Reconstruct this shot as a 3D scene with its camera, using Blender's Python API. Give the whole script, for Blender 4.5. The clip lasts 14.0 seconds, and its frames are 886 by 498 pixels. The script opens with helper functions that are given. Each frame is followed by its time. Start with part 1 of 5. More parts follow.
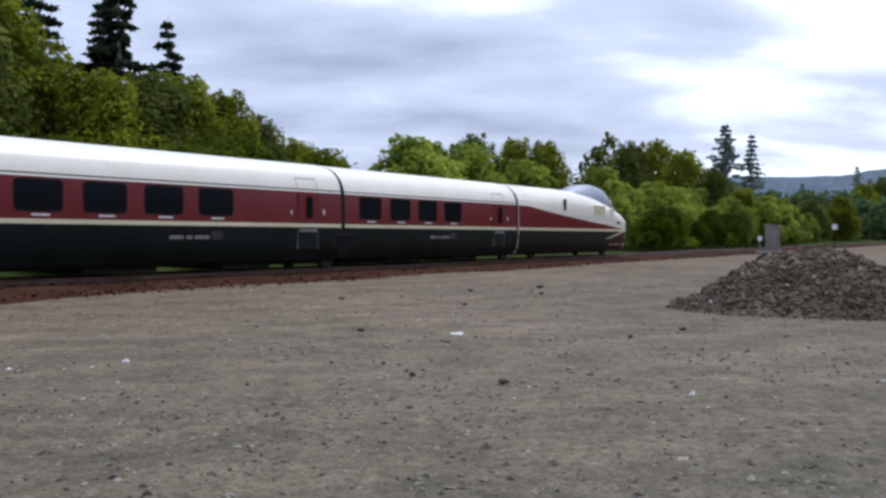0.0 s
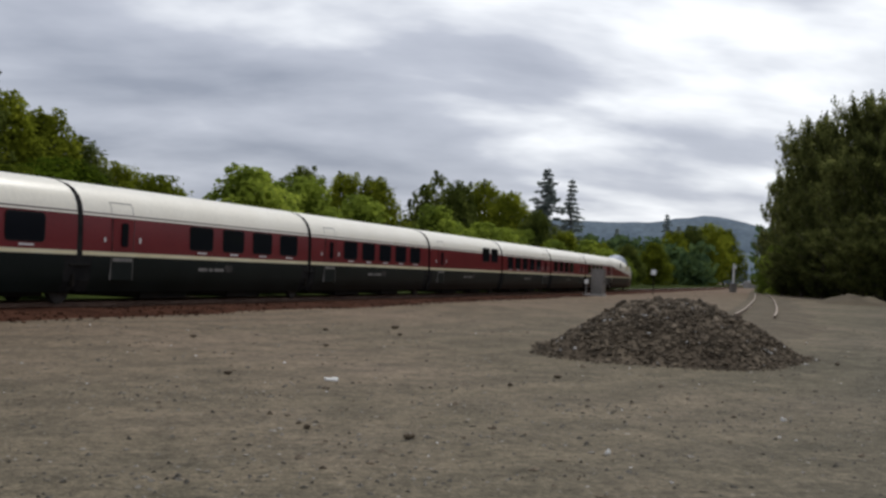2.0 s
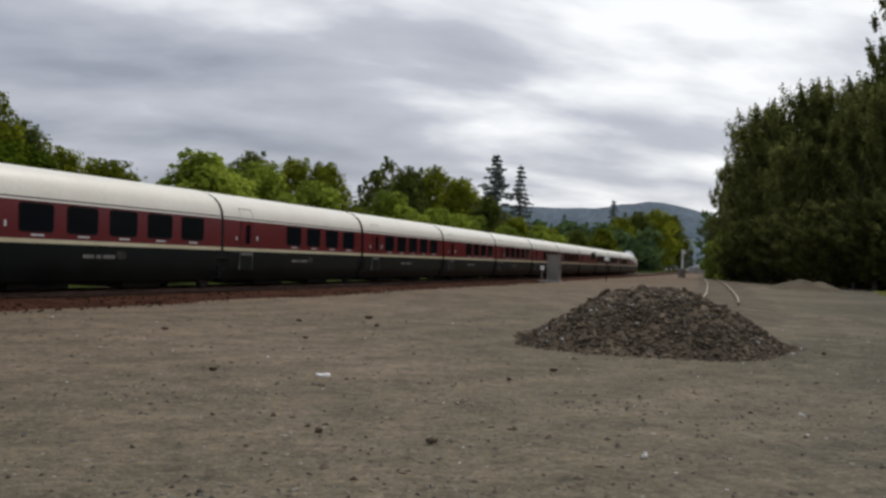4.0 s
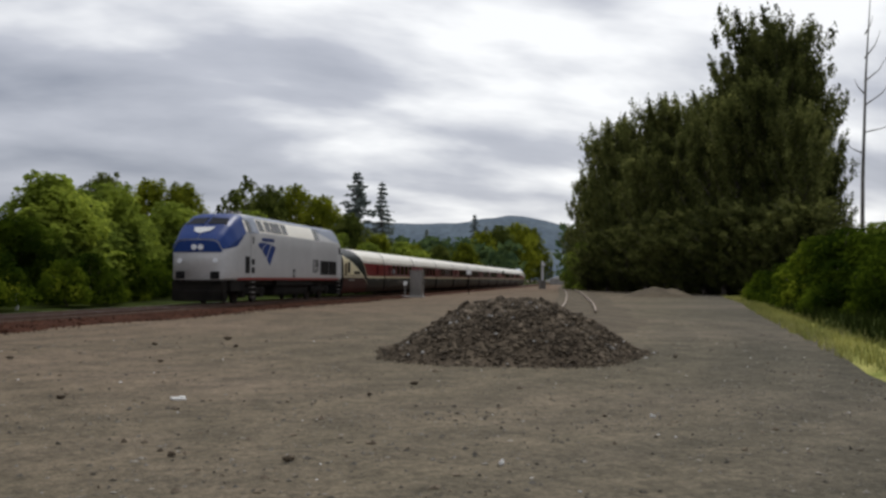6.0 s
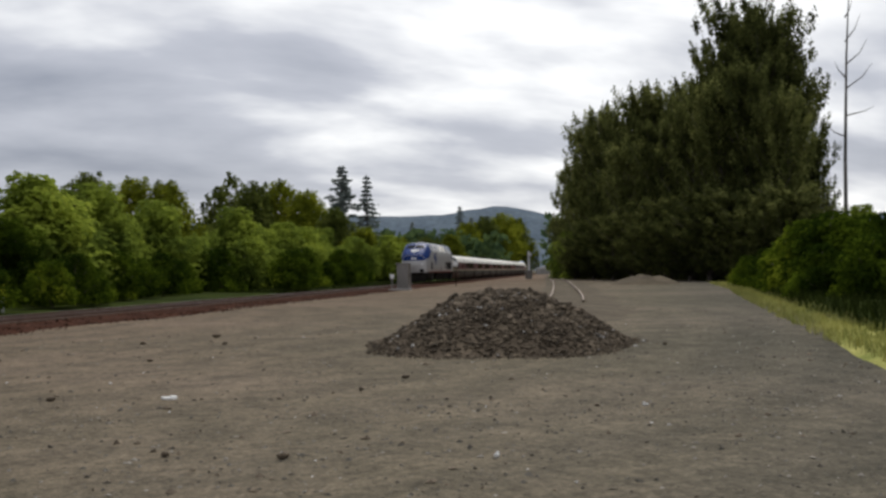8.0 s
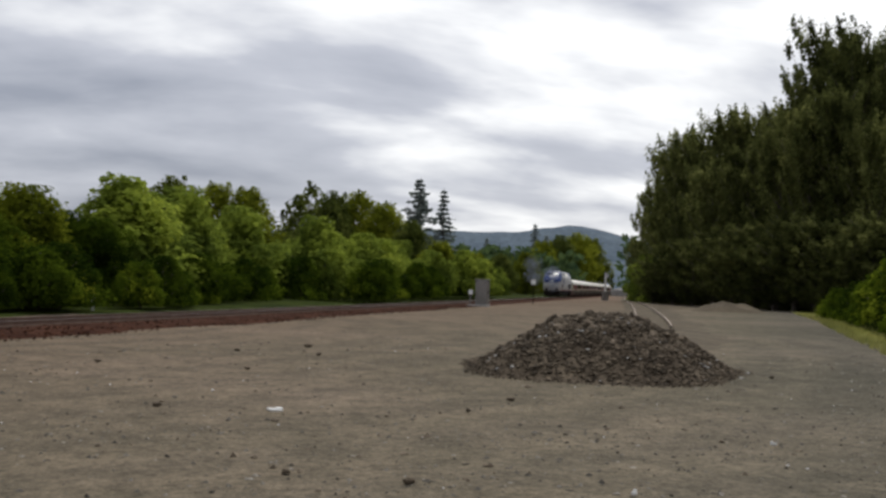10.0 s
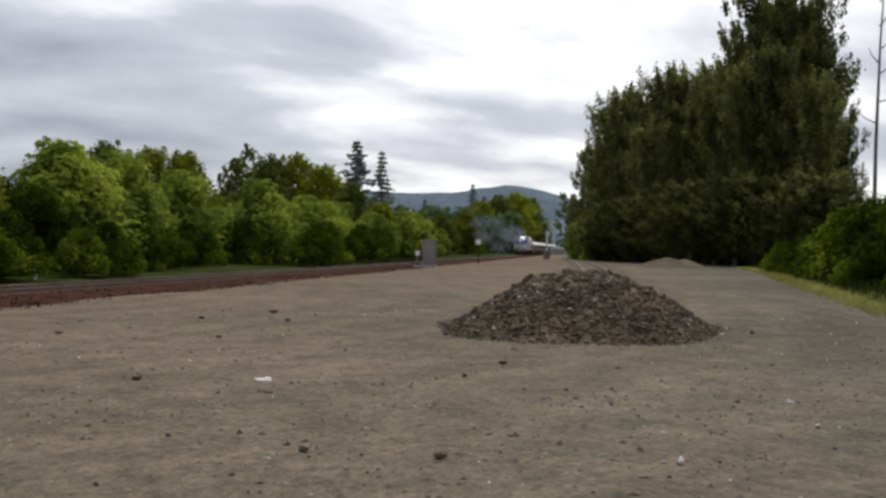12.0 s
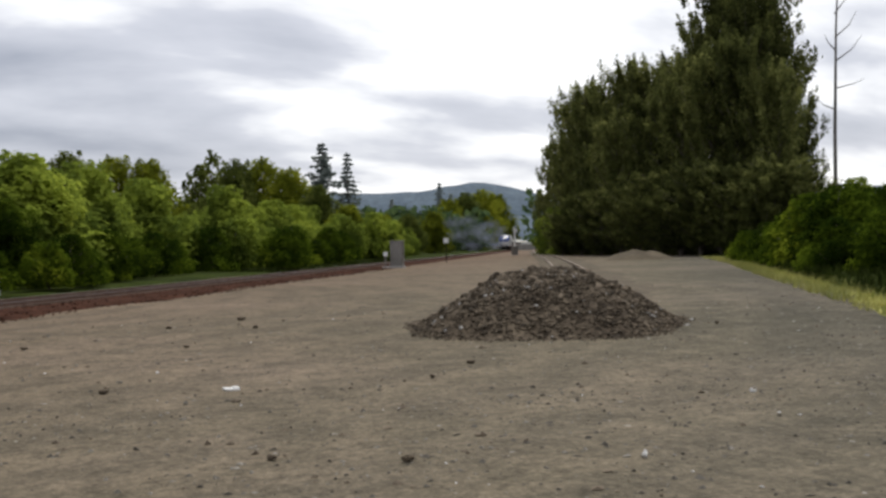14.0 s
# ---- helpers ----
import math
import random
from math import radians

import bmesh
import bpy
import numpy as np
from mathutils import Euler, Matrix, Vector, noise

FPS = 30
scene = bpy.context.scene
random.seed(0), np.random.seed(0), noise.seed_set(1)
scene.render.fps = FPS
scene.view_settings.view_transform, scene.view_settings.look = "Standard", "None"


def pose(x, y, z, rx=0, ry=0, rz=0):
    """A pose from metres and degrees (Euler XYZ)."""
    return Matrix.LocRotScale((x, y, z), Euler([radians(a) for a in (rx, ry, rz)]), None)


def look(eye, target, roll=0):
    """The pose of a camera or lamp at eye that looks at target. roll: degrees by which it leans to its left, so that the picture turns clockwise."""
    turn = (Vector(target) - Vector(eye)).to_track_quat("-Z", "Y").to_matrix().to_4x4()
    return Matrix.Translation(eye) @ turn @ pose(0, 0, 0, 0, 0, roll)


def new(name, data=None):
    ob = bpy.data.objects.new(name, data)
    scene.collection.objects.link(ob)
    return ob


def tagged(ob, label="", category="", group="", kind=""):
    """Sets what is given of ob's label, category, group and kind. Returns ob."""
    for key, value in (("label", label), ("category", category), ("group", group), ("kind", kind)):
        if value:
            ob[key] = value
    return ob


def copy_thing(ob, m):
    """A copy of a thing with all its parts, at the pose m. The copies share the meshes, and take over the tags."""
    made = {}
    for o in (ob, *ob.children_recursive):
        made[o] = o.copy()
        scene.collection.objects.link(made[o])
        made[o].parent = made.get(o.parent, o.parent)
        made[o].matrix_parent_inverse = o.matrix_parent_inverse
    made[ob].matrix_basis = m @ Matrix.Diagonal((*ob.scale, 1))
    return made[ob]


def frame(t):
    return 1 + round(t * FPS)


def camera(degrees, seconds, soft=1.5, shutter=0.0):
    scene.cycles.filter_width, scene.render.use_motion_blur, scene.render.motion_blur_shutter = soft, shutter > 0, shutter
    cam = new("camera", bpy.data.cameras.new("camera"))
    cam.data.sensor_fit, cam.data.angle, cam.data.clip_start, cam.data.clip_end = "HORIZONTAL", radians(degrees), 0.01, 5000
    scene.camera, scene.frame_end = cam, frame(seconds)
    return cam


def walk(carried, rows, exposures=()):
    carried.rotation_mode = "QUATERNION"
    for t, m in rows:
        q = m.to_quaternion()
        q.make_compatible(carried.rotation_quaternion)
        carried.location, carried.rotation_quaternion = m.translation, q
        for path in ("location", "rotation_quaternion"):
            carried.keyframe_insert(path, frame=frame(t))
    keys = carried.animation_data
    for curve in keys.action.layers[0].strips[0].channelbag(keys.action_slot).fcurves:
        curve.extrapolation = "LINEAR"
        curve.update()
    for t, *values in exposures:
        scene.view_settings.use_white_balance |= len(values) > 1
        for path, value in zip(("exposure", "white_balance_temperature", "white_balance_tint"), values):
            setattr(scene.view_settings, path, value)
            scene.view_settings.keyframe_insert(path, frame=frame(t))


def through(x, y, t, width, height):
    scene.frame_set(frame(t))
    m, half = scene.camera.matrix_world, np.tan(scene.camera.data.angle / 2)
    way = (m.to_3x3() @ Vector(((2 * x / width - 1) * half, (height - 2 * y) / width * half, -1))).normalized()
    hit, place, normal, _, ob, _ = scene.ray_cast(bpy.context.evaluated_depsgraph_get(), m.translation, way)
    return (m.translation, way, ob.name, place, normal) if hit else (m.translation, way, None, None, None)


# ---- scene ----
cam = camera(45.25, 14.0, soft=2.8)
walk(cam, [
    (0.0, pose(1.276, -1.334, 1.488, 89.150, -0.370, 1.526)),
    (0.5, pose(1.097, -1.142, 1.551, 89.240, -2.134, 0.185)),
    (1.0, pose(0.855, -0.989, 1.559, 89.061, -3.318, -7.621)),
    (1.5, pose(0.628, -0.891, 1.571, 92.010, 0.255, -6.321)),
    (2.0, pose(0.482, -0.727, 1.574, 91.220, -2.235, -8.018)),
    (4.5, pose(-0.135, 0.047, 1.614, 90.532, -1.517, -13.177)),
    (5.0, pose(-0.026, 0.043, 1.589, 93.459, -1.471, -17.768)),
    (5.5, pose(-0.030, 0.039, 1.595, 92.753, -0.319, -18.561)),
    (6.0, pose(0.004, -0.007, 1.578, 91.632, -0.362, -18.203)),
    (6.5, pose(0.000, -0.000, 1.558, 91.381, 0.154, -17.189)),
    (7.0, pose(0.017, -0.001, 1.624, 91.178, 0.979, -18.569)),
    (7.5, pose(-0.030, -0.007, 1.597, 91.065, 1.595, -18.246)),
    (8.0, pose(-0.025, 0.031, 1.590, 91.197, 0.953, -18.940)),
    (8.5, pose(-0.026, 0.035, 1.637, 92.149, 0.162, -16.687)),
    (11.0, pose(-0.807, 1.087, 1.631, 91.534, -2.102, -15.222)),
    (11.5, pose(-0.904, 1.274, 1.622, 90.560, -0.624, -18.750)),
    (12.0, pose(-0.934, 1.401, 1.607, 89.992, -0.541, -18.454)),
    (12.5, pose(-0.810, 1.393, 1.624, 90.325, -0.248, -19.527)),
    (13.0, pose(-0.743, 1.351, 1.643, 89.959, 1.737, -17.921)),
    (13.5, pose(-0.802, 1.326, 1.635, 90.956, 1.421, -19.023)),
    (14.0, pose(-0.895, 1.312, 1.647, 89.914, 1.495, -20.143)),
], exposures=[(0.0, 0.74, 5600, 12), (1.0, 0.54, 5850, 11), (2.0, 0.28, 6300, 9), (5.0, 0.22, 6450, 9), (6.5, 0.24, 6450, 9), (8.5, 0.30, 6500, 9), (11.0, 0.37, 6500, 9), (14.0, 0.60, 6550, 9)])

# ---- world and sun: an overcast afternoon with bands of cloud ----
world = bpy.data.worlds.new("overcast_sky")
scene.world = world
world.use_nodes = True


def build_sky():
    nt = world.node_tree
    nt.nodes.clear()
    N, L = nt.nodes.new, nt.links.new
    out, bg = N("ShaderNodeOutputWorld"), N("ShaderNodeBackground")
    sky = N("ShaderNodeTexSky")
    sky.sky_type, sky.sun_disc = "NISHITA", False
    sky.sun_elevation, sky.sun_rotation = radians(56), radians(30)
    sky.air_density, sky.dust_density = 1.0, 2.0
    tc = N("ShaderNodeTexCoord")
    sep = N("ShaderNodeSeparateXYZ")
    L(tc.outputs["Generated"], sep.inputs[0])
    # the cloud layer lies on a plane overhead, so that its bands close up towards the horizon
    up = N("ShaderNodeMath"); up.operation = "MAXIMUM"; up.inputs[1].default_value = 0.0
    L(sep.outputs["Z"], up.inputs[0])
    add = N("ShaderNodeMath"); add.operation = "ADD"; add.inputs[1].default_value = 0.30
    L(up.outputs[0], add.inputs[0])
    dx, dy = N("ShaderNodeMath"), N("ShaderNodeMath")
    for d, ax in ((dx, "X"), (dy, "Y")):
        d.operation = "DIVIDE"
        L(sep.outputs[ax], d.inputs[0])
        L(add.outputs[0], d.inputs[1])
    comb = N("ShaderNodeCombineXYZ")
    L(dx.outputs[0], comb.inputs[0]); L(dy.outputs[0], comb.inputs[1])
    turn = N("ShaderNodeMapping")
    turn.inputs["Rotation"].default_value = (0, 0, radians(12))
    turn.inputs["Location"].default_value = (3.1, 1.7, 0)
    turn.inputs["Scale"].default_value = (1.2, 2.0, 1)
    L(comb.outputs[0], turn.inputs["Vector"])
    big, small = N("ShaderNodeTexNoise"), N("ShaderNodeTexNoise")
    big.inputs["Scale"].default_value, big.inputs["Detail"].default_value, big.inputs["Roughness"].default_value = 1.5, 5, 0.50
    big.inputs["Distortion"].default_value = 0.15
    small.inputs["Scale"].default_value, small.inputs["Detail"].default_value = 0.42, 3
    L(turn.outputs[0], big.inputs["Vector"]); L(turn.outputs[0], small.inputs["Vector"])
    mix = N("ShaderNodeMath"); mix.operation = "ADD"
    L(big.outputs["Fac"], mix.inputs[0]); L(small.outputs["Fac"], mix.inputs[1])
    # a thinner, brighter stretch of the cloud layer over the valley
    sun_way = N("ShaderNodeVectorMath"); sun_way.operation = "DOT_PRODUCT"
    sun_way.inputs[1].default_value = THIN_WAY
    L(tc.outputs["Generated"], sun_way.inputs[0])
    glow = N("ShaderNodeMapRange")
    glow.inputs["From Min"].default_value, glow.inputs["From Max"].default_value = 0.84, 1.0
    glow.inputs["To Min"].default_value, glow.inputs["To Max"].default_value = -0.03, 0.17
    L(sun_way.outputs["Value"], glow.inputs["Value"])
    tot = N("ShaderNodeMath"); tot.operation = "ADD"
    L(mix.outputs[0], tot.inputs[0]); L(glow.outputs[0], tot.inputs[1])
    ramp = N("ShaderNodeValToRGB")
    ramp.color_ramp.elements[0].position, ramp.color_ramp.elements[0].color = 0.385, (0.31, 0.33, 0.395, 1)
    ramp.color_ramp.elements[1].position, ramp.color_ramp.elements[1].color = 0.605, (1.02, 1.02, 1.03, 1)
    mid = ramp.color_ramp.elements.new(0.51); mid.color = (0.53, 0.545, 0.61, 1)
    half = N("ShaderNodeMath"); half.operation = "MULTIPLY"; half.inputs[1].default_value = 0.5
    L(tot.outputs[0], half.inputs[0]); L(half.outputs[0], ramp.inputs[0])
    dim = N("ShaderNodeMixRGB"); dim.blend_type = "MULTIPLY"; dim.inputs[0].default_value = 1.0
    dim.inputs[2].default_value = (0.10, 0.10, 0.10, 1)
    L(sky.outputs[0], dim.inputs[1])
    veil = N("ShaderNodeMixRGB"); veil.inputs[0].default_value = 0.92
    L(dim.outputs[0], veil.inputs[1]); L(ramp.outputs[0], veil.inputs[2])
    L(veil.outputs[0], bg.inputs["Color"])
    bg.inputs["Strength"].default_value = 0.86
    L(bg.outputs[0], out.inputs["Surface"])


SUN_WAY = Vector((math.sin(radians(30)) * math.cos(radians(56)), math.cos(radians(30)) * math.cos(radians(56)), math.sin(radians(56))))
THIN_WAY = Vector((math.sin(radians(34)) * math.cos(radians(30)), math.cos(radians(34)) * math.cos(radians(30)), math.sin(radians(30))))
build_sky()
sun = new("sun", bpy.data.lights.new("sun", "SUN"))
sun.data.energy, sun.data.angle, sun.data.color = 1.6, radians(16), (1.0, 0.96, 0.9)
sun.matrix_world = look(SUN_WAY * 200, (0, 0, 0))

# ---- materials ----
def mat(name, a, b, scale=6.0, rough=0.6, metal=0.0, bump=0.15, fine=60.0, coords="Object", pieces=0.0, grain=0.25, island=False, spec=0.5):
    """Two colours mixed by broad and fine noise, with relief; pieces: how far single objects differ."""
    m = bpy.data.materials.new(name)
    m.use_nodes = True
    nt = m.node_tree
    N, L = nt.nodes.new, nt.links.new
    bsdf = nt.nodes["Principled BSDF"]
    tc = N("ShaderNodeTexCoord")
    n1, n2 = N("ShaderNodeTexNoise"), N("ShaderNodeTexNoise")
    n1.inputs["Scale"].default_value, n1.inputs["Detail"].default_value = scale, 6
    n2.inputs["Scale"].default_value, n2.inputs["Detail"].default_value = fine, 3
    L(tc.outputs[coords], n1.inputs["Vector"]); L(tc.outputs[coords], n2.inputs["Vector"])
    ramp = N("ShaderNodeValToRGB")
    ramp.color_ramp.elements[0].position, ramp.color_ramp.elements[0].color = 0.35, (*a, 1)
    ramp.color_ramp.elements[1].position, ramp.color_ramp.elements[1].color = 0.65, (*b, 1)
    if island:
        geo = N("ShaderNodeNewGeometry")
        L(geo.outputs["Random Per Island"], ramp.inputs[0])
        ramp.color_ramp.elements[0].position, ramp.color_ramp.elements[1].position = 0.2, 1.0
    else:
        L(n1.outputs["Fac"], ramp.inputs[0])
    dark = N("ShaderNodeMapRange")
    dark.inputs["From Min"].default_value, dark.inputs["From Max"].default_value = 0.3, 0.7
    dark.inputs["To Min"].default_value, dark.inputs["To Max"].default_value = 1 - grain, 1 + grain
    L(n2.outputs["Fac"], dark.inputs["Value"])
    hsv = N("ShaderNodeHueSaturation")
    L(ramp.outputs[0], hsv.inputs["Color"])
    if pieces:
        info, sp = N("ShaderNodeObjectInfo"), N("ShaderNodeMapRange")
        sp.inputs["To Min"].default_value, sp.inputs["To Max"].default_value = 1 - pieces, 1 + pieces
        L(info.outputs["Random"], sp.inputs["Value"])
        mul = N("ShaderNodeMath"); mul.operation = "MULTIPLY"
        L(sp.outputs[0], mul.inputs[0]); L(dark.outputs[0], mul.inputs[1])
        L(mul.outputs[0], hsv.inputs["Value"])
    else:
        L(dark.outputs[0], hsv.inputs["Value"])
    L(hsv.outputs[0], bsdf.inputs["Base Color"])
    bsdf.inputs["Roughness"].default_value, bsdf.inputs["Metallic"].default_value = rough, metal
    bsdf.inputs["Specular IOR Level"].default_value = spec
    if bump:
        bp = N("ShaderNodeBump")
        bp.inputs["Strength"].default_value, bp.inputs["Distance"].default_value = bump, 0.02
        L(n2.outputs["Fac"], bp.inputs["Height"]); L(bp.outputs[0], bsdf.inputs["Normal"])
    return m


def leaf_mat(name, a, b, c, through=0.2):
    """Foliage: each leaf clump takes its own green; the spread also paints lit lobes and shaded gaps."""
    m = bpy.data.materials.new(name)
    m.use_nodes = True
    nt = m.node_tree
    N, L = nt.nodes.new, nt.links.new
    nt.nodes.clear()
    out = N("ShaderNodeOutputMaterial")
    geo, info, tc = N("ShaderNodeNewGeometry"), N("ShaderNodeObjectInfo"), N("ShaderNodeTexCoord")
    noi = N("ShaderNodeTexNoise")
    noi.inputs["Scale"].default_value, noi.inputs["Detail"].default_value = 0.38, 3
    L(tc.outputs["Object"], noi.inputs["Vector"])
    mx = N("ShaderNodeMath"); mx.operation = "MULTIPLY_ADD"; mx.inputs[1].default_value = 0.20
    L(geo.outputs["Random Per Island"], mx.inputs[0])
    sh = N("ShaderNodeMath"); sh.operation = "MULTIPLY_ADD"; sh.inputs[1].default_value = 1.9; sh.inputs[2].default_value = -0.82
    L(noi.outputs["Fac"], sh.inputs[0]); L(sh.outputs[0], mx.inputs[2])
    ob = N("ShaderNodeMath"); ob.operation = "MULTIPLY_ADD"; ob.inputs[1].default_value = 0.35
    L(info.outputs["Random"], ob.inputs[0]); L(mx.outputs[0], ob.inputs[2])
    ramp = N("ShaderNodeValToRGB")
    ramp.color_ramp.elements[0].position, ramp.color_ramp.elements[0].color = 0.1, (*a, 1)
    ramp.color_ramp.elements[1].position, ramp.color_ramp.elements[1].color = 1.0, (*c, 1)
    e = ramp.color_ramp.elements.new(0.55); e.color = (*b, 1)
    L(ob.outputs[0], ramp.inputs[0])
    d, t, mixs = N("ShaderNodeBsdfDiffuse"), N("ShaderNodeBsdfTranslucent"), N("ShaderNodeMixShader")
    L(ramp.outputs[0], d.inputs["Color"]); L(ramp.outputs[0], t.inputs["Color"])
    mixs.inputs[0].default_value = through
    L(d.outputs[0], mixs.inputs[1]); L(t.outputs[0], mixs.inputs[2])
    L(mixs.outputs[0], out.inputs["Surface"])
    return m


def gravel_mat():
    """Compacted gravel: broad damp and dusty patches, drifts of fines, and single pebbles in the relief."""
    m = bpy.data.materials.new("gravel")
    m.use_nodes = True
    nt = m.node_tree
    N, L = nt.nodes.new, nt.links.new
    bsdf, tc = nt.nodes["Principled BSDF"], N("ShaderNodeTexCoord")
    bsdf.inputs["Roughness"].default_value = 1.0
    bsdf.inputs["Specular IOR Level"].default_value = 0.15

    def noi(scale, detail, rough=0.6):
        n = N("ShaderNodeTexNoise")
        n.inputs["Scale"].default_value, n.inputs["Detail"].default_value, n.inputs["Roughness"].default_value = scale, detail, rough
        L(tc.outputs["Object"], n.inputs["Vector"])
        return n.outputs["Fac"]

    def ramp(fac, *stops):
        q = N("ShaderNodeValToRGB")
        while len(q.color_ramp.elements) < len(stops):
            q.color_ramp.elements.new(0.5)
        for e, (p, c) in zip(q.color_ramp.elements, stops):
            e.position, e.color = p, (*c, 1)
        L(fac, q.inputs[0])
        return q.outputs[0]

    def mult(a, b, k=1.0):
        q = N("ShaderNodeMixRGB"); q.blend_type = "MULTIPLY"; q.inputs[0].default_value = k
        L(a, q.inputs[1]); L(b, q.inputs[2])
        return q.outputs[0]

    base = ramp(noi(0.09, 5), (0.36, (0.099, 0.086, 0.061)), (0.5, (0.120, 0.101, 0.072)), (0.66, (0.153, 0.124, 0.092)))
    mid = ramp(noi(1.3, 6, 0.65), (0.34, (0.72, 0.73, 0.71)), (0.66, (1.2, 1.18, 1.15)))
    fine = ramp(noi(7.0, 6, 0.75), (0.32, (0.58, 0.58, 0.58)), (0.48, (0.98, 0.98, 0.97)), (0.68, (1.34, 1.32, 1.29)))
    vor = N("ShaderNodeTexVoronoi")
    vor.inputs["Scale"].default_value = 26
    L(tc.outputs["Object"], vor.inputs["Vector"])
    peb = ramp(vor.outputs["Color"], (0.15, (0.6, 0.6, 0.6)), (0.6, (1.0, 1.0, 1.0)), (0.95, (1.5, 1.5, 1.5)))
    ruts = N("ShaderNodeTexWave")
    ruts.wave_type, ruts.rings_direction = "RINGS", "Z"
    mp = N("ShaderNodeMapping"); mp.inputs["Location"].default_value = (16, -42, 0)
    L(tc.outputs["Object"], mp.inputs["Vector"]); L(mp.outputs[0], ruts.inputs["Vector"])
    ruts.inputs["Scale"].default_value, ruts.inputs["Distortion"].default_value, ruts.inputs["Detail"].default_value, ruts.inputs["Detail Scale"].default_value = 0.16, 5.0, 3, 0.35
    worn = ramp(ruts.outputs["Fac"], (0.2, (0.93, 0.93, 0.93)), (0.8, (1.06, 1.05, 1.04)))
    # a lane of darker crushed rock runs along the verge; browner dirt lies towards the track
    across = N("ShaderNodeVectorMath"); across.operation = "DOT_PRODUCT"
    across.inputs[1].default_value = (0.857, -0.515, 0.0)
    L(tc.outputs["Object"], across.inputs[0])
    wob = N("ShaderNodeMath"); wob.operation = "MULTIPLY_ADD"; wob.inputs[1].default_value = 2.6
    L(noi(0.35, 4), wob.inputs[0]); L(across.outputs["Value"], wob.inputs[2])
    band = N("ShaderNodeMapRange")
    band.inputs["From Min"].default_value, band.inputs["From Max"].default_value = -24.0, 8.0
    L(wob.outputs[0], band.inputs["Value"])
    lane = ramp(band.outputs[0], (0.10, (1.40, 1.20, 1.20)), (0.42, (1.32, 1.24, 1.24)), (0.74, (1.22, 1.24, 1.25)), (0.86, (0.98, 1.03, 1.10)))
    L(mult(mult(mult(mult(mult(base, mid), fine), peb, 0.5), worn), lane), bsdf.inputs["Base Color"])
    b1, b2 = N("ShaderNodeBump"), N("ShaderNodeBump")
    b1.inputs["Strength"].default_value, b1.inputs["Distance"].default_value = 0.7, 0.03
    b2.inputs["Strength"].default_value, b2.inputs["Distance"].default_value = 0.4, 0.04
    L(vor.outputs["Distance"], b1.inputs["Height"]); b1.invert = True
    L(noi(2.2, 6, 0.7), b2.inputs["Height"])
    L(b2.outputs[0], b1.inputs["Normal"]); L(b1.outputs[0], bsdf.inputs["Normal"])
    return m


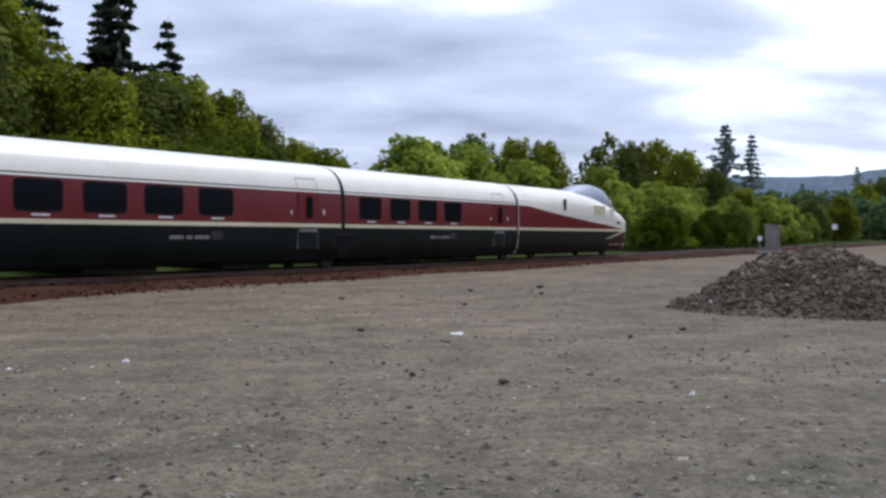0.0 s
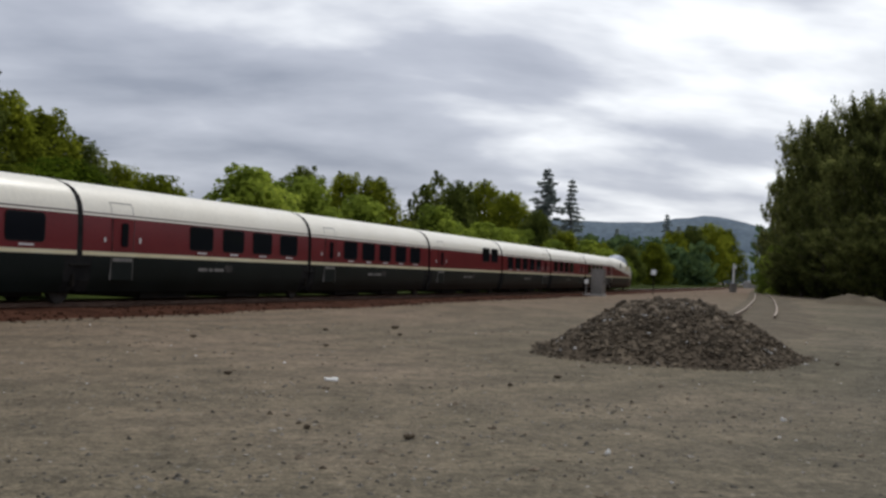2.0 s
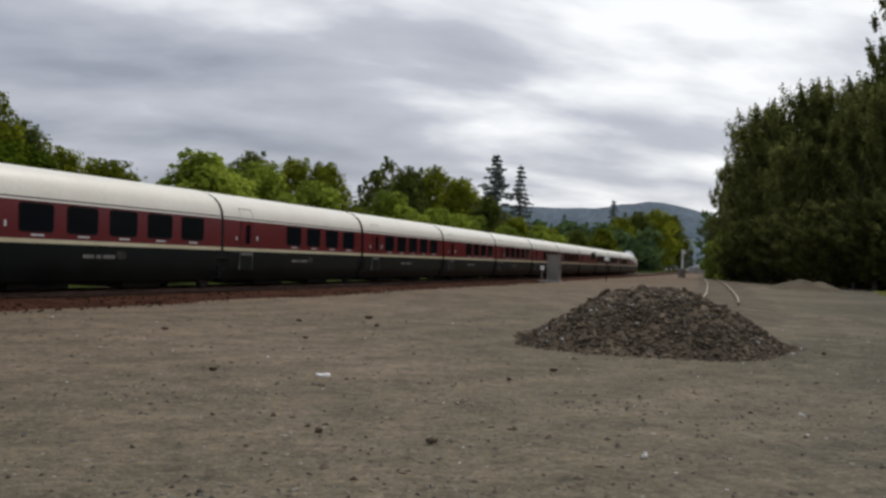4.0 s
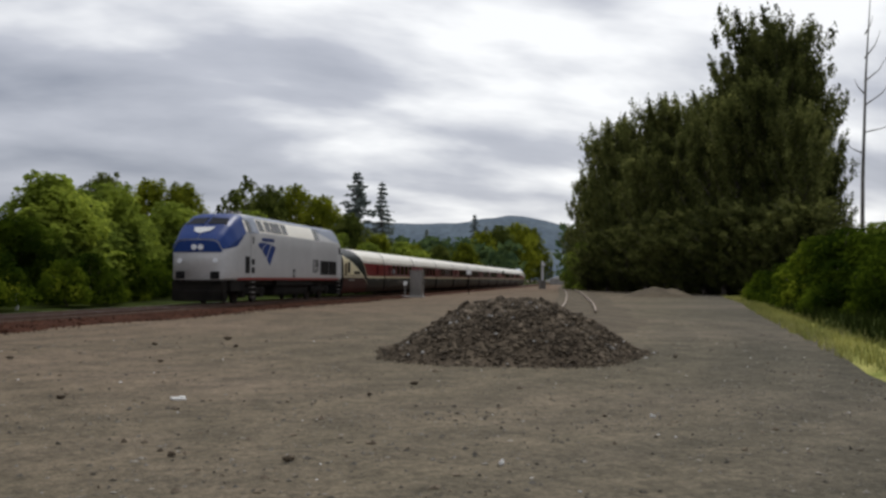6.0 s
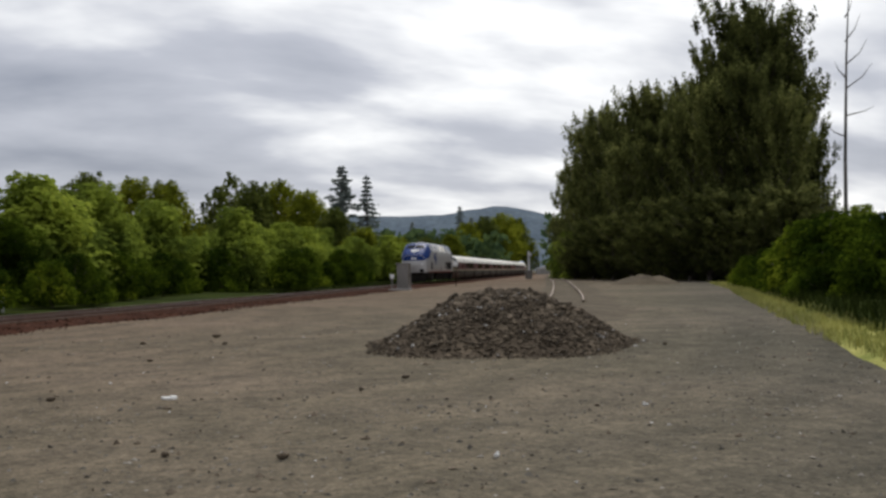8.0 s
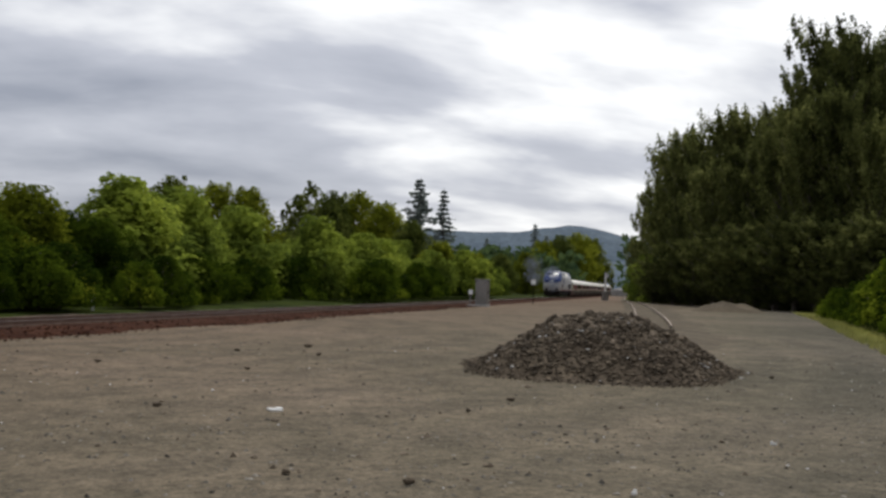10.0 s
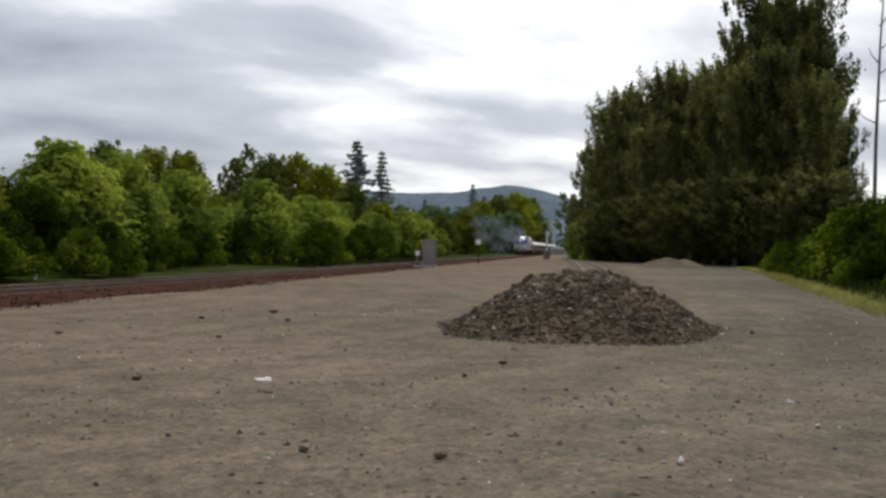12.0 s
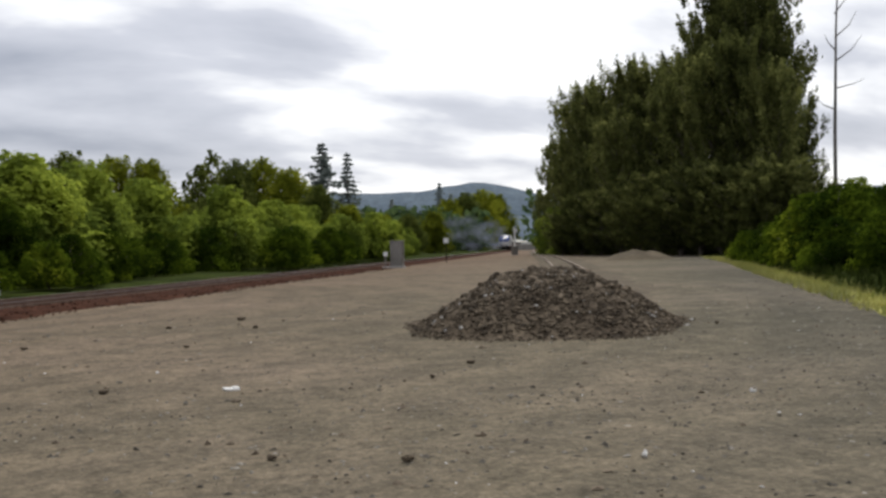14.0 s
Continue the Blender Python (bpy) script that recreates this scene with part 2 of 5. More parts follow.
M = dict(
    gravel=gravel_mat(),
    stone=mat("stone", (0.080, 0.063, 0.045), (0.160, 0.128, 0.092), 2.5, 0.9, 0, 0.3, 30, pieces=0.5, spec=0.12),
    chip=mat("chip", (0.040, 0.034, 0.025), (0.27, 0.245, 0.20), 0.9, 0.9, 0, 0.2, 30, island=True),
    ballast_chip=mat("ballast_chip", (0.018, 0.008, 0.005), (0.095, 0.044, 0.027), 0.9, 1.0, 0, 0.2, 30, island=True, spec=0.03),
    rubble=mat("rubble", (0.044, 0.034, 0.023), (0.155, 0.122, 0.084), 0.9, 0.9, 0, 0.2, 30, island=True, spec=0.15),
    heap=mat("heap", (0.062, 0.047, 0.032), (0.140, 0.110, 0.076), 1.3, 0.95, 0, 0.9, 12, grain=0.4, spec=0.12),
    ballast=mat("ballast", (0.030, 0.012, 0.007), (0.070, 0.031, 0.019), 0.8, 1.0, 0, 0.9, 9, grain=0.45, spec=0.03),
    earth=mat("brown_earth", (0.080, 0.064, 0.043), (0.125, 0.101, 0.068), 0.5, 0.95, 0, 0.8, 11, grain=0.4, spec=0.15),
    sleeper=mat("sleeper", (0.06, 0.042, 0.032), (0.11, 0.075, 0.055), 3, 0.9, 0, 0.5, 25, spec=0.12),
    rail=mat("rail_steel", (0.14, 0.08, 0.055), (0.20, 0.125, 0.09), 2, 0.65, 0.3, 0.2, 30),
    dull_rail=mat("dull_rail", (0.19, 0.14, 0.10), (0.29, 0.225, 0.17), 2, 0.5, 0.4, 0.2, 30),
    soot=mat("blue_grey_smoke", (0.26, 0.29, 0.35), (0.34, 0.37, 0.43), 0.4, 1.0, 0, 0, 8, grain=0.05, spec=0.0),
    rail_top=mat("rail_top", (0.45, 0.43, 0.40), (0.55, 0.53, 0.5), 2, 0.3, 0.9, 0.0, 30),
    grass=mat("dry_grass", (0.24, 0.26, 0.07), (0.45, 0.42, 0.14), 0.6, 1.0, 0, 0.5, 14, grain=0.3, spec=0.03),
    weeds=mat("weeds", (0.018, 0.026, 0.006), (0.044, 0.058, 0.012), 0.4, 1.0, 0, 0.6, 9, grain=0.4, spec=0.02),
    bark=mat("bark", (0.06, 0.048, 0.038), (0.14, 0.12, 0.10), 1.5, 0.95, 0, 0.6, 14),
    grey_wood=mat("grey_wood", (0.085, 0.077, 0.068), (0.14, 0.128, 0.115), 1.5, 0.9, 0, 0.5, 14),
    # distance haze is mixed into the ridge's blue base colour
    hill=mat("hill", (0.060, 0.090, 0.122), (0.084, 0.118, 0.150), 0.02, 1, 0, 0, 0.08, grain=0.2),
    white=mat("cream_white_paint", (0.79, 0.745, 0.63), (0.84, 0.80, 0.69), 0.5, 0.32, 0, 0.01, 8, grain=0.04),
    cream=mat("cream_paint", (0.66, 0.58, 0.36), (0.76, 0.69, 0.47), 0.9, 0.35, 0, 0.01, 8, grain=0.06),
    red=mat("maroon_paint", (0.128, 0.011, 0.014), (0.160, 0.016, 0.018), 0.5, 0.3, 0, 0.01, 8, grain=0.06, spec=0.22),
    maroon=mat("deep_maroon_paint", (0.026, 0.005, 0.005), (0.038, 0.008, 0.007), 0.5, 0.4, 0, 0.01, 8, grain=0.08, spec=0.15),
    green=mat("dark_green_paint", (0.004, 0.007, 0.006), (0.008, 0.012, 0.011), 0.6, 0.4, 0, 0.02, 8, grain=0.1, spec=0.12),
    black=mat("black_rubber", (0.008, 0.008, 0.009), (0.018, 0.017, 0.016), 3, 0.7, 0, 0.1, 30, spec=0.12),
    # near black: the deep dark below the train is put into this colour
    under=mat("underframe_black", (0.008, 0.007, 0.006), (0.018, 0.015, 0.012), 1.5, 0.8, 0.1, 0.3, 20, spec=0.12),
    steel=mat("wheel_steel", (0.03, 0.026, 0.023), (0.06, 0.052, 0.046), 3, 0.6, 0.5, 0.1, 30),
    silver=mat("silver_paint", (0.46, 0.455, 0.45), (0.54, 0.53, 0.52), 0.5, 0.38, 0.15, 0.01, 8, grain=0.05),
    blue=mat("blue_paint", (0.008, 0.030, 0.140), (0.012, 0.042, 0.185), 0.6, 0.4, 0, 0.01, 8, grain=0.06, spec=0.2),
    roofgrey=mat("blue_grey_roof", (0.19, 0.22, 0.28), (0.27, 0.30, 0.36), 0.6, 0.5, 0, 0.03, 8, grain=0.1),
    sill_red=mat("sill_red", (0.24, 0.03, 0.03), (0.3, 0.045, 0.04), 0.6, 0.45, 0, 0.01, 8),
    line=mat("dark_line", (0.07, 0.035, 0.035), (0.09, 0.05, 0.05), 1, 0.4, 0, 0.0, 8),
    cabinet=mat("galvanised_cabinet", (0.16, 0.15, 0.135), (0.22, 0.205, 0.19), 1.2, 0.55, 0.3, 0.05, 12),
    sign=mat("white_sign", (0.62, 0.62, 0.60), (0.72, 0.72, 0.70), 2, 0.5, 0, 0.02, 10),
    litter=mat("pale_litter", (0.62, 0.61, 0.58), (0.75, 0.74, 0.71), 3, 0.7, 0, 0.05, 20),
    lens=mat("lamp_lens", (0.75, 0.76, 0.78), (0.85, 0.86, 0.88), 3, 0.1, 0, 0, 20),
    concrete=mat("concrete", (0.28, 0.27, 0.25), (0.38, 0.365, 0.34), 0.8, 0.85, 0, 0.2, 12),
)
glass = bpy.data.materials.new("tinted_glass")
glass.use_nodes = True
_b = glass.node_tree.nodes["Principled BSDF"]
_b.inputs["IOR"].default_value = 1.25
_b.inputs["Specular IOR Level"].default_value = 0.25
_b.inputs["Base Color"].default_value, _b.inputs["Roughness"].default_value = (0.010, 0.011, 0.014, 1), 0.06
M["glass"] = glass
LEAF = dict(
    yellow=leaf_mat("leaf_yellow_green", (0.055, 0.076, 0.009), (0.195, 0.225, 0.020), (0.44, 0.46, 0.045), 0.48),
    mid=leaf_mat("leaf_green", (0.022, 0.040, 0.005), (0.098, 0.142, 0.012), (0.27, 0.315, 0.027), 0.42),
    dark=leaf_mat("leaf_dark", (0.042, 0.050, 0.016), (0.132, 0.146, 0.045), (0.34, 0.35, 0.118), 0.48),
    spring=leaf_mat("leaf_spring_green", (0.09, 0.108, 0.013), (0.25, 0.28, 0.028), (0.46, 0.47, 0.05), 0.48),
    olive=leaf_mat("leaf_olive", (0.055, 0.072, 0.016), (0.14, 0.168, 0.038), (0.28, 0.30, 0.07), 0.46),
    # lighter greens that carry the air's haze over the farther trackside trees
    hazed_green=leaf_mat("leaf_hazed_green", (0.120, 0.165, 0.030), (0.29, 0.355, 0.052), (0.50, 0.55, 0.085), 0.5),
    needle=leaf_mat("needles", (0.028, 0.042, 0.024), (0.055, 0.076, 0.040), (0.10, 0.125, 0.062), 0.35),
    # needle green paled and greyed: the haze before distant firs is painted in
    haze=leaf_mat("needles_hazed", (0.15, 0.18, 0.17), (0.23, 0.265, 0.24), (0.33, 0.36, 0.31), 0.45),
    far=leaf_mat("leaf_far", (0.060, 0.100, 0.050), (0.105, 0.155, 0.058), (0.17, 0.225, 0.07), 0.3),
)


# ---- mesh tools ----
def mesh(name, v, f, material, smooth=False):
    me = bpy.data.meshes.new(name)
    me.from_pydata([tuple(map(float, p)) for p in v], [], [tuple(map(int, q)) for q in f])
    me.materials.append(material)
    if smooth:
        me.shade_smooth()
    return me


def part(name, data, parent, label="", m=None):
    ob = new(name, data)
    ob.parent = parent
    if m is not None:
        ob.matrix_basis = m
    return tagged(ob, label)


def thing(name, label, category, group="", kind="", m=None):
    ob = new(name)
    ob.empty_display_size = 0.2
    if m is not None:
        ob.matrix_basis = m
    return tagged(ob, label, category, group, kind)


def solid(pieces, name, material, bevel=0.0, smooth=False):
    """Boxes (centre, size), cylinders (centre, radius, length, axis) joined in one bevelled mesh."""
    bm = bmesh.new()
    for p in pieces:
        if p[0] == "box":
            r = bmesh.ops.create_cube(bm, size=1.0, matrix=Matrix.Translation(p[1]) @ Matrix.Diagonal((*p[2], 1)))
            if bevel:
                es = list({e for q in r["verts"] for e in q.link_edges})
                bmesh.ops.bevel(bm, geom=es, offset=bevel, segments=2, affect="EDGES", profile=0.6)
        else:
            _, c, rad, ln, axis = p
            rot = {"x": Euler((0, radians(90), 0)), "y": Euler((radians(90), 0, 0)), "z": Euler((0, 0, 0))}[axis].to_matrix().to_4x4()
            bmesh.ops.create_cone(bm, cap_ends=True, segments=20, radius1=rad, radius2=rad, depth=ln, matrix=Matrix.Translation(c) @ rot)
    me = bpy.data.meshes.new(name)
    bm.to_mesh(me)
    bm.free()
    me.materials.append(material)
    if smooth:
        me.shade_smooth()
    return me


def slab(cx, cz, w, h, y0, y1, r, name, material):
    """An upright plate with rounded corners, from y0 to y1."""
    pts = []
    for k, (sx, sz) in enumerate(((1, 1), (-1, 1), (-1, -1), (1, -1))):
        for i in range(4):
            a = radians(90 * k + 30 * i)
            pts.append((cx + sx * (w / 2 - r) + r * math.cos(a), cz + sz * (h / 2 - r) + r * math.sin(a)))
    n = len(pts)
    v = [(x, y0, z) for x, z in pts] + [(x, y1, z) for x, z in pts]
    f = [tuple(range(n)), tuple(range(2 * n - 1, n - 1, -1))] + [(i, i + n, (i + 1) % n + n, (i + 1) % n) for i in range(n)]
    return mesh(name, v, f, material)


def poly_plate(pts, y0, y1, name, material):
    n = len(pts)
    v = [(x, y0, z) for x, z in pts] + [(x, y1, z) for x, z in pts]
    f = [tuple(range(n)), tuple(range(2 * n - 1, n - 1, -1))] + [(i, i + n, (i + 1) % n + n, (i + 1) % n) for i in range(n)]
    return mesh(name, v, f, material)


# ---- the line of the main track, seen from above ----
ZR = 0.36                       # top of the rails
S0 = -140.0
_s = np.arange(S0, 700.0, 1.0)
_th = np.where(_s < 100, 0.4985 - 0.0007 * _s + 0.0000035 * _s * _s, 0.4635)
_th = np.where(_s < 20, _th + 0.0040 * (20 - np.maximum(_s, -20)), _th)
_X = np.concatenate([[0], np.cumsum((np.sin(_th)[1:] + np.sin(_th)[:-1]) / 2)])
_Y = np.concatenate([[0], np.cumsum((np.cos(_th)[1:] + np.cos(_th)[:-1]) / 2)])
_X += -2.7 - _X[int(20 - S0)]
_Y += 32.6 - _Y[int(20 - S0)]
_X, _Y = _X - 1.48 * np.cos(_th), _Y + 1.48 * np.sin(_th)      # from the train's near side to the centre line


def line_at(s):
    return np.interp(s, _s, _X), np.interp(s, _s, _Y), np.interp(s, _s, _th)


def ground_z(x, y):
    """The lot rises a hand's width towards the track."""
    t = min(1.0, max(0.0, (y - 14.0) / 11.0))
    z = 0.15 * t * t * (3 - 2 * t)
    z += 0.035 * noise.noise((x * 0.16, y * 0.16, 0.3)) + 0.012 * noise.noise((x * 0.9, y * 0.9, 2.0))
    return z


def strip(name, line, profile, material, smooth=False, jitter=0.0):
    """Sweeps a profile (offset to the right, height) along a line of (x, y, heading)."""
    v, f, k = [], [], len(profile)
    for x, y, th in line:
        for o, z in profile:
            j = jitter * noise.noise((x * 1.7 + o, y * 1.7, o * 3.0)) if jitter else 0
            v.append((x + (o + j) * math.cos(th), y - (o + j) * math.sin(th), z + j * 0.35))
    for i in range(len(line) - 1):
        for j in range(k - 1):
            a = i * k + j
            f.append((a, a + k, a + k + 1, a + 1))
    return mesh(name, v, f, material, smooth)


# ---- ground ----
def build_ground():
    xs = np.concatenate([np.linspace(-3000, -140, 12), np.linspace(-120, -32, 12), np.linspace(-30, 60, 181), np.linspace(66, 200, 20), np.linspace(240, 3000, 12)])
    ys = np.concatenate([np.linspace(-3000, -120, 10), np.linspace(-100, -12, 10), np.linspace(-10, 90, 201), np.linspace(96, 400, 30), np.linspace(450, 4000, 12)])
    v = [(x, y, ground_z(x, y)) for y in ys for x in xs]
    n = len(xs)
    f = [(j * n + i, j * n + i + 1, (j + 1) * n + i + 1, (j + 1) * n + i) for j in range(len(ys) - 1) for i in range(n - 1)]
    g = new("ground", mesh("ground", v, f, M["gravel"], True))
    tagged(g, "grey-brown compacted gravel lot beside the railway", "ground", kind="structure")


build_ground()


def build_track():
    road = thing("track_main", "rusty brown railway track on reddish ballast", "track", kind="structure")
    line = [line_at(s) for s in np.arange(-120, 640, 2.0)]
    part("ballast", strip("ballast", line, [(-3.6, 0.0), (-2.4, 0.2), (-1.3, 0.235), (1.3, 0.235), (2.4, 0.24), (3.1, 0.2), (4.2, 0.06)], M["ballast"], True, 0.12), road)
    head = [(-0.035, ZR), (0.035, ZR)]
    side = [(-0.07, 0.2), (-0.065, 0.225), (-0.012, 0.235), (-0.012, 0.315), (-0.036, 0.325), (-0.036, ZR - 0.003), (0.036, ZR - 0.003), (0.036, 0.325), (0.012, 0.315), (0.012, 0.235), (0.065, 0.225), (0.07, 0.2)]
    for o in (-0.7525, 0.7525):
        r = part("rail", strip("rail", line, [(a + o, b) for a, b in side], M["rail"]), road)
        part("running_surface", strip("running_surface", line, [(a + o, b) for a, b in head], M["rail_top"]), r, "worn bright rail head")
    me = solid([("box", (0, 0, 0), (2.6, 0.23, 0.17))], "sleeper", M["sleeper"], 0.015)
    for i in range(150):
        x, y, th = line_at(2 + i * 0.55)
        part("sleeper", me, road, m=pose(x, y, 0.165, 0, 0, -math.degrees(th)))


build_track()

SIDING = [(9.8, 21.5), (14.1, 30.2), (20.5, 43.0), (26.0, 54.5), (36.5, 77.0), (48.0, 102.0), (61.0, 131.0), (76.0, 164.0), (92.0, 199.0), (108.0, 233.0)]


def build_siding():
    road = thing("track_siding", "rusty siding rails half sunk in brown dirt", "track", kind="structure")
    pts, line = np.array(SIDING), []
    d = np.concatenate([[0], np.cumsum(np.hypot(*np.diff(pts, axis=0).T))])
    q = np.arange(0, d[-1], 2.0)
    px, py = np.interp(q, d, pts[:, 0]), np.interp(q, d, pts[:, 1])
    for _ in range(6):
        px[1:-1], py[1:-1] = (px[:-2] + px[1:-1] * 2 + px[2:]) / 4, (py[:-2] + py[1:-1] * 2 + py[2:]) / 4
    th = np.arctan2(np.gradient(px), np.gradient(py))
    line = list(zip(px, py, th))
    # the dirt fades in from the lot's level over the first metres
    prof = [(-2.4, -0.03), (-1.5, 0.15), (-0.85, 0.23), (-0.6, 0.21), (0, 0.255), (0.6, 0.21), (0.85, 0.235), (1.7, 0.20), (2.8, 0.10), (3.8, -0.05)]
    v, f, k = [], [], len(prof)
    for i, (x, y, a) in enumerate(line):
        up = min(1.0, i / 5)
        for o, z in prof:
            j = 0.3 * noise.noise((x * 1.7 + o, y * 1.7, o * 3.0))
            w = o * (0.55 + 0.45 * up) + j
            v.append((x + w * math.cos(a), y - w * math.sin(a), (z + 0.35 * j) * up - 0.09 * (1 - up) + ground_z(x, y) * (1 - up)))
    f = [(i * k + j, (i + 1) * k + j, (i + 1) * k + j + 1, i * k + j + 1) for i in range(len(line) - 1) for j in range(k - 1)]
    part("ballast", mesh("ballast", v, f, M["earth"], True), road)
    line = [q for q in line if q[1] > 39]
    for o in (-0.7525, 0.7525):
        part("rail", strip("rail", line, [(o - 0.07, 0.16), (o - 0.014, 0.20), (o - 0.014, 0.30), (o - 0.036, 0.31), (o - 0.036, 0.35), (o + 0.036, 0.35), (o + 0.036, 0.31), (o + 0.014, 0.30), (o + 0.014, 0.20), (o + 0.07, 0.16)], M["dull_rail"]), road)


build_siding()


# ---- stones ----
def stone_mesh(name, material, seed):
    rnd = random.Random(seed)
    bm = bmesh.new()
    bmesh.ops.create_icosphere(bm, subdivisions=1, radius=0.5)
    for q in bm.verts:
        q.co *= rnd.uniform(0.55, 1.25)
        q.co.z *= 0.7
    me = bpy.data.meshes.new(name)
    bm.to_mesh(me)
    bm.free()
    me.materials.append(material)
    return me


def chips(name, places, material, parent=None, seed=3):
    """Many loose bits of stone joined in one mesh; places: (x, y, z, size)."""
    rnd = np.random.default_rng(seed)
    base = np.array([(1, 0, 0), (-1, 0, 0), (0, 1, 0), (0, -1, 0), (0, 0, 1), (0, 0, -1)], float) * 0.5
    tri = np.array([(0, 2, 4), (2, 1, 4), (1, 3, 4), (3, 0, 4), (2, 0, 5), (1, 2, 5), (3, 1, 5), (0, 3, 5)])
    n = len(places)
    P = np.array(places)
    a = rnd.uniform(0, 6.28, n)
    sc = rnd.uniform(0.6, 1.3, (n, 1, 3)) * P[:, 3][:, None, None] * np.array([1.2, 0.9, 0.6])
    v = base[None] * sc + rnd.normal(0, 0.08, (n, 6, 3)) * P[:, 3][:, None, None]
    x, y = v[..., 0] * np.cos(a)[:, None] - v[..., 1] * np.sin(a)[:, None], v[..., 0] * np.sin(a)[:, None] + v[..., 1] * np.cos(a)[:, None]
    v = np.stack([x, y, v[..., 2]], -1) + P[:, None, :3]
    f = tri[None] + 6 * np.arange(n)[:, None, None]
    me = mesh(name, v.reshape(-1, 3).tolist(), f.reshape(-1, 3).tolist(), material)
    return me


def build_lot_stones():
    rnd = random.Random(11)
    pl = []
    for i in range(15000):
        y = 3.0 + 32.0 * rnd.random() ** 1.6
        x = rnd.uniform(-0.62, 0.80) * (y + 4) + 0.1
        z = ground_z(x, y)
        if x < -12 + 0.52 * (y - 15) + 3:
            continue
        pl.append((x, y, z, 0.012 + 0.065 * rnd.random() ** 4))
    for i in range(7000):
        y = rnd.uniform(2.5, 13)
        x = rnd.uniform(-0.6, 0.8) * (y + 4)
        if noise.noise((x * 0.5, y * 0.5, 4)) > -0.1:
            pl.append((x, y, ground_z(x, y), 0.012 + 0.05 * rnd.random() ** 2.5))
    tagged(new("loose_gravel", chips("loose_gravel", pl, M["chip"])), "loose grey and pale gravel chips strewn over the lot", "gravel", kind="stuff")
    dark, pale = [], []
    for i in range(900):
        y = 3.5 + 22 * rnd.random() ** 1.3
        x = rnd.uniform(-0.6, 0.78) * (y + 4)
        if noise.noise((x * 0.35, y * 0.35, 9)) < -0.15 or x < -12 + 0.52 * (y - 15) + 4:
            continue
        if i % 7 == 0:
            pale.append((x, y, ground_z(x, y) + 0.004, rnd.uniform(0.02, 0.05)))
        else:
            dark.append((x, y, ground_z(x, y) + 0.004, 0.03 + 0.075 * rnd.random() ** 2))
    tagged(new("dark_pebbles", chips("dark_pebbles", dark, M["stone"], seed=21)), "dark pebbles lying loose on the gravel", "gravel", kind="stuff")
    tagged(new("pale_pebbles", chips("pale_pebbles", pale, M["litter"], seed=22)), "pale chips of stone on the gravel", "gravel", kind="stuff")
    shapes = [stone_mesh("stone", M["heap"], k) for k in range(5)]
    spots = [(2.96, 24.94, 0.20), (2.84, 22.47, 0.17), (-0.36, 14.61, 0.14), (1.27, 23.46, 0.16), (1.16, 19.51, 0.13), (1.59, 9.01, 0.12), (0.67, 9.62, 0.11), (4.56, 15.15, 0.13), (3.57, 14.0, 0.12), (-1.4, 20.6, 0.15), (10.92, 18.51, 0.13)]
    for i, (x, y, d) in enumerate(spots):
        o = new("stone", shapes[i % 5])
        o.matrix_basis = pose(x, y, ground_z(x, y) + d * 0.22, 0, 0, 77 * i) @ Matrix.Diagonal((d * 1.2, d * 0.8, d * 0.7, 1))
        tagged(o, "dark lump of stone lying on the gravel", "stone", "stones on the lot")
    for i, (x, y, w) in enumerate([(1.07, 14.17, 0.18), (3.3, 8.4, 0.05), (-2.6, 10.5, 0.09), (6.2, 11.0, 0.06)]):
        o = new("litter_scrap", solid([("box", (0, 0, 0), (w, w * 0.7, 0.025)), ("box", (w * 0.3, 0, 0.02), (w * 0.4, w * 0.5, 0.02))], "litter_scrap", M["litter"], 0.006))
        o.matrix_basis = pose(x, y, ground_z(x, y) + 0.014, 3, 4, 40 * i + 10)
        tagged(o, "small white scrap of litter on the gravel", "litter", "litter scraps")


build_lot_stones()


def build_ballast_stones():
    rnd, pl = random.Random(17), []
    for i in range(7000):
        s, o = rnd.uniform(-10, 75), rnd.uniform(-2.6, 4.1)
        x, y, th = line_at(s)
        z = float(np.interp(o, [-2.6, 2.4, 3.1, 4.2], [0.22, 0.235, 0.2, 0.14]))
        pl.append((x + o * math.cos(th), y - o * math.sin(th), z, rnd.uniform(0.05, 0.12)))
    tagged(new("ballast_stone", chips("ballast_stone", pl, M["ballast_chip"], seed=12)), "rust-stained ballast stones along the track", "ballast", kind="stuff")


build_ballast_stones()

MOUND = (8.05, 20.2)


def mound_h(u, w):
    """Height of the heap; u across the view, w away from it."""
    r = math.hypot((u - 0.12) / 2.42, w / 3.25)
    ang = math.atan2(w, u)
    r /= 1 + 0.07 * math.sin(2 * ang + 0.7) + 0.05 * math.sin(5 * ang)
    if r >= 1:
        return max(0.0, 0.06 * (1.2 - r) / 0.2)
    h = 0.06 + 1.03 * (1 - r ** 2.2) ** 1.25
    return h * (1 + 0.16 * noise.noise((u * 0.9, w * 0.9, 5)) + 0.07 * noise.noise((u * 2.6, w * 2.6, 8)))


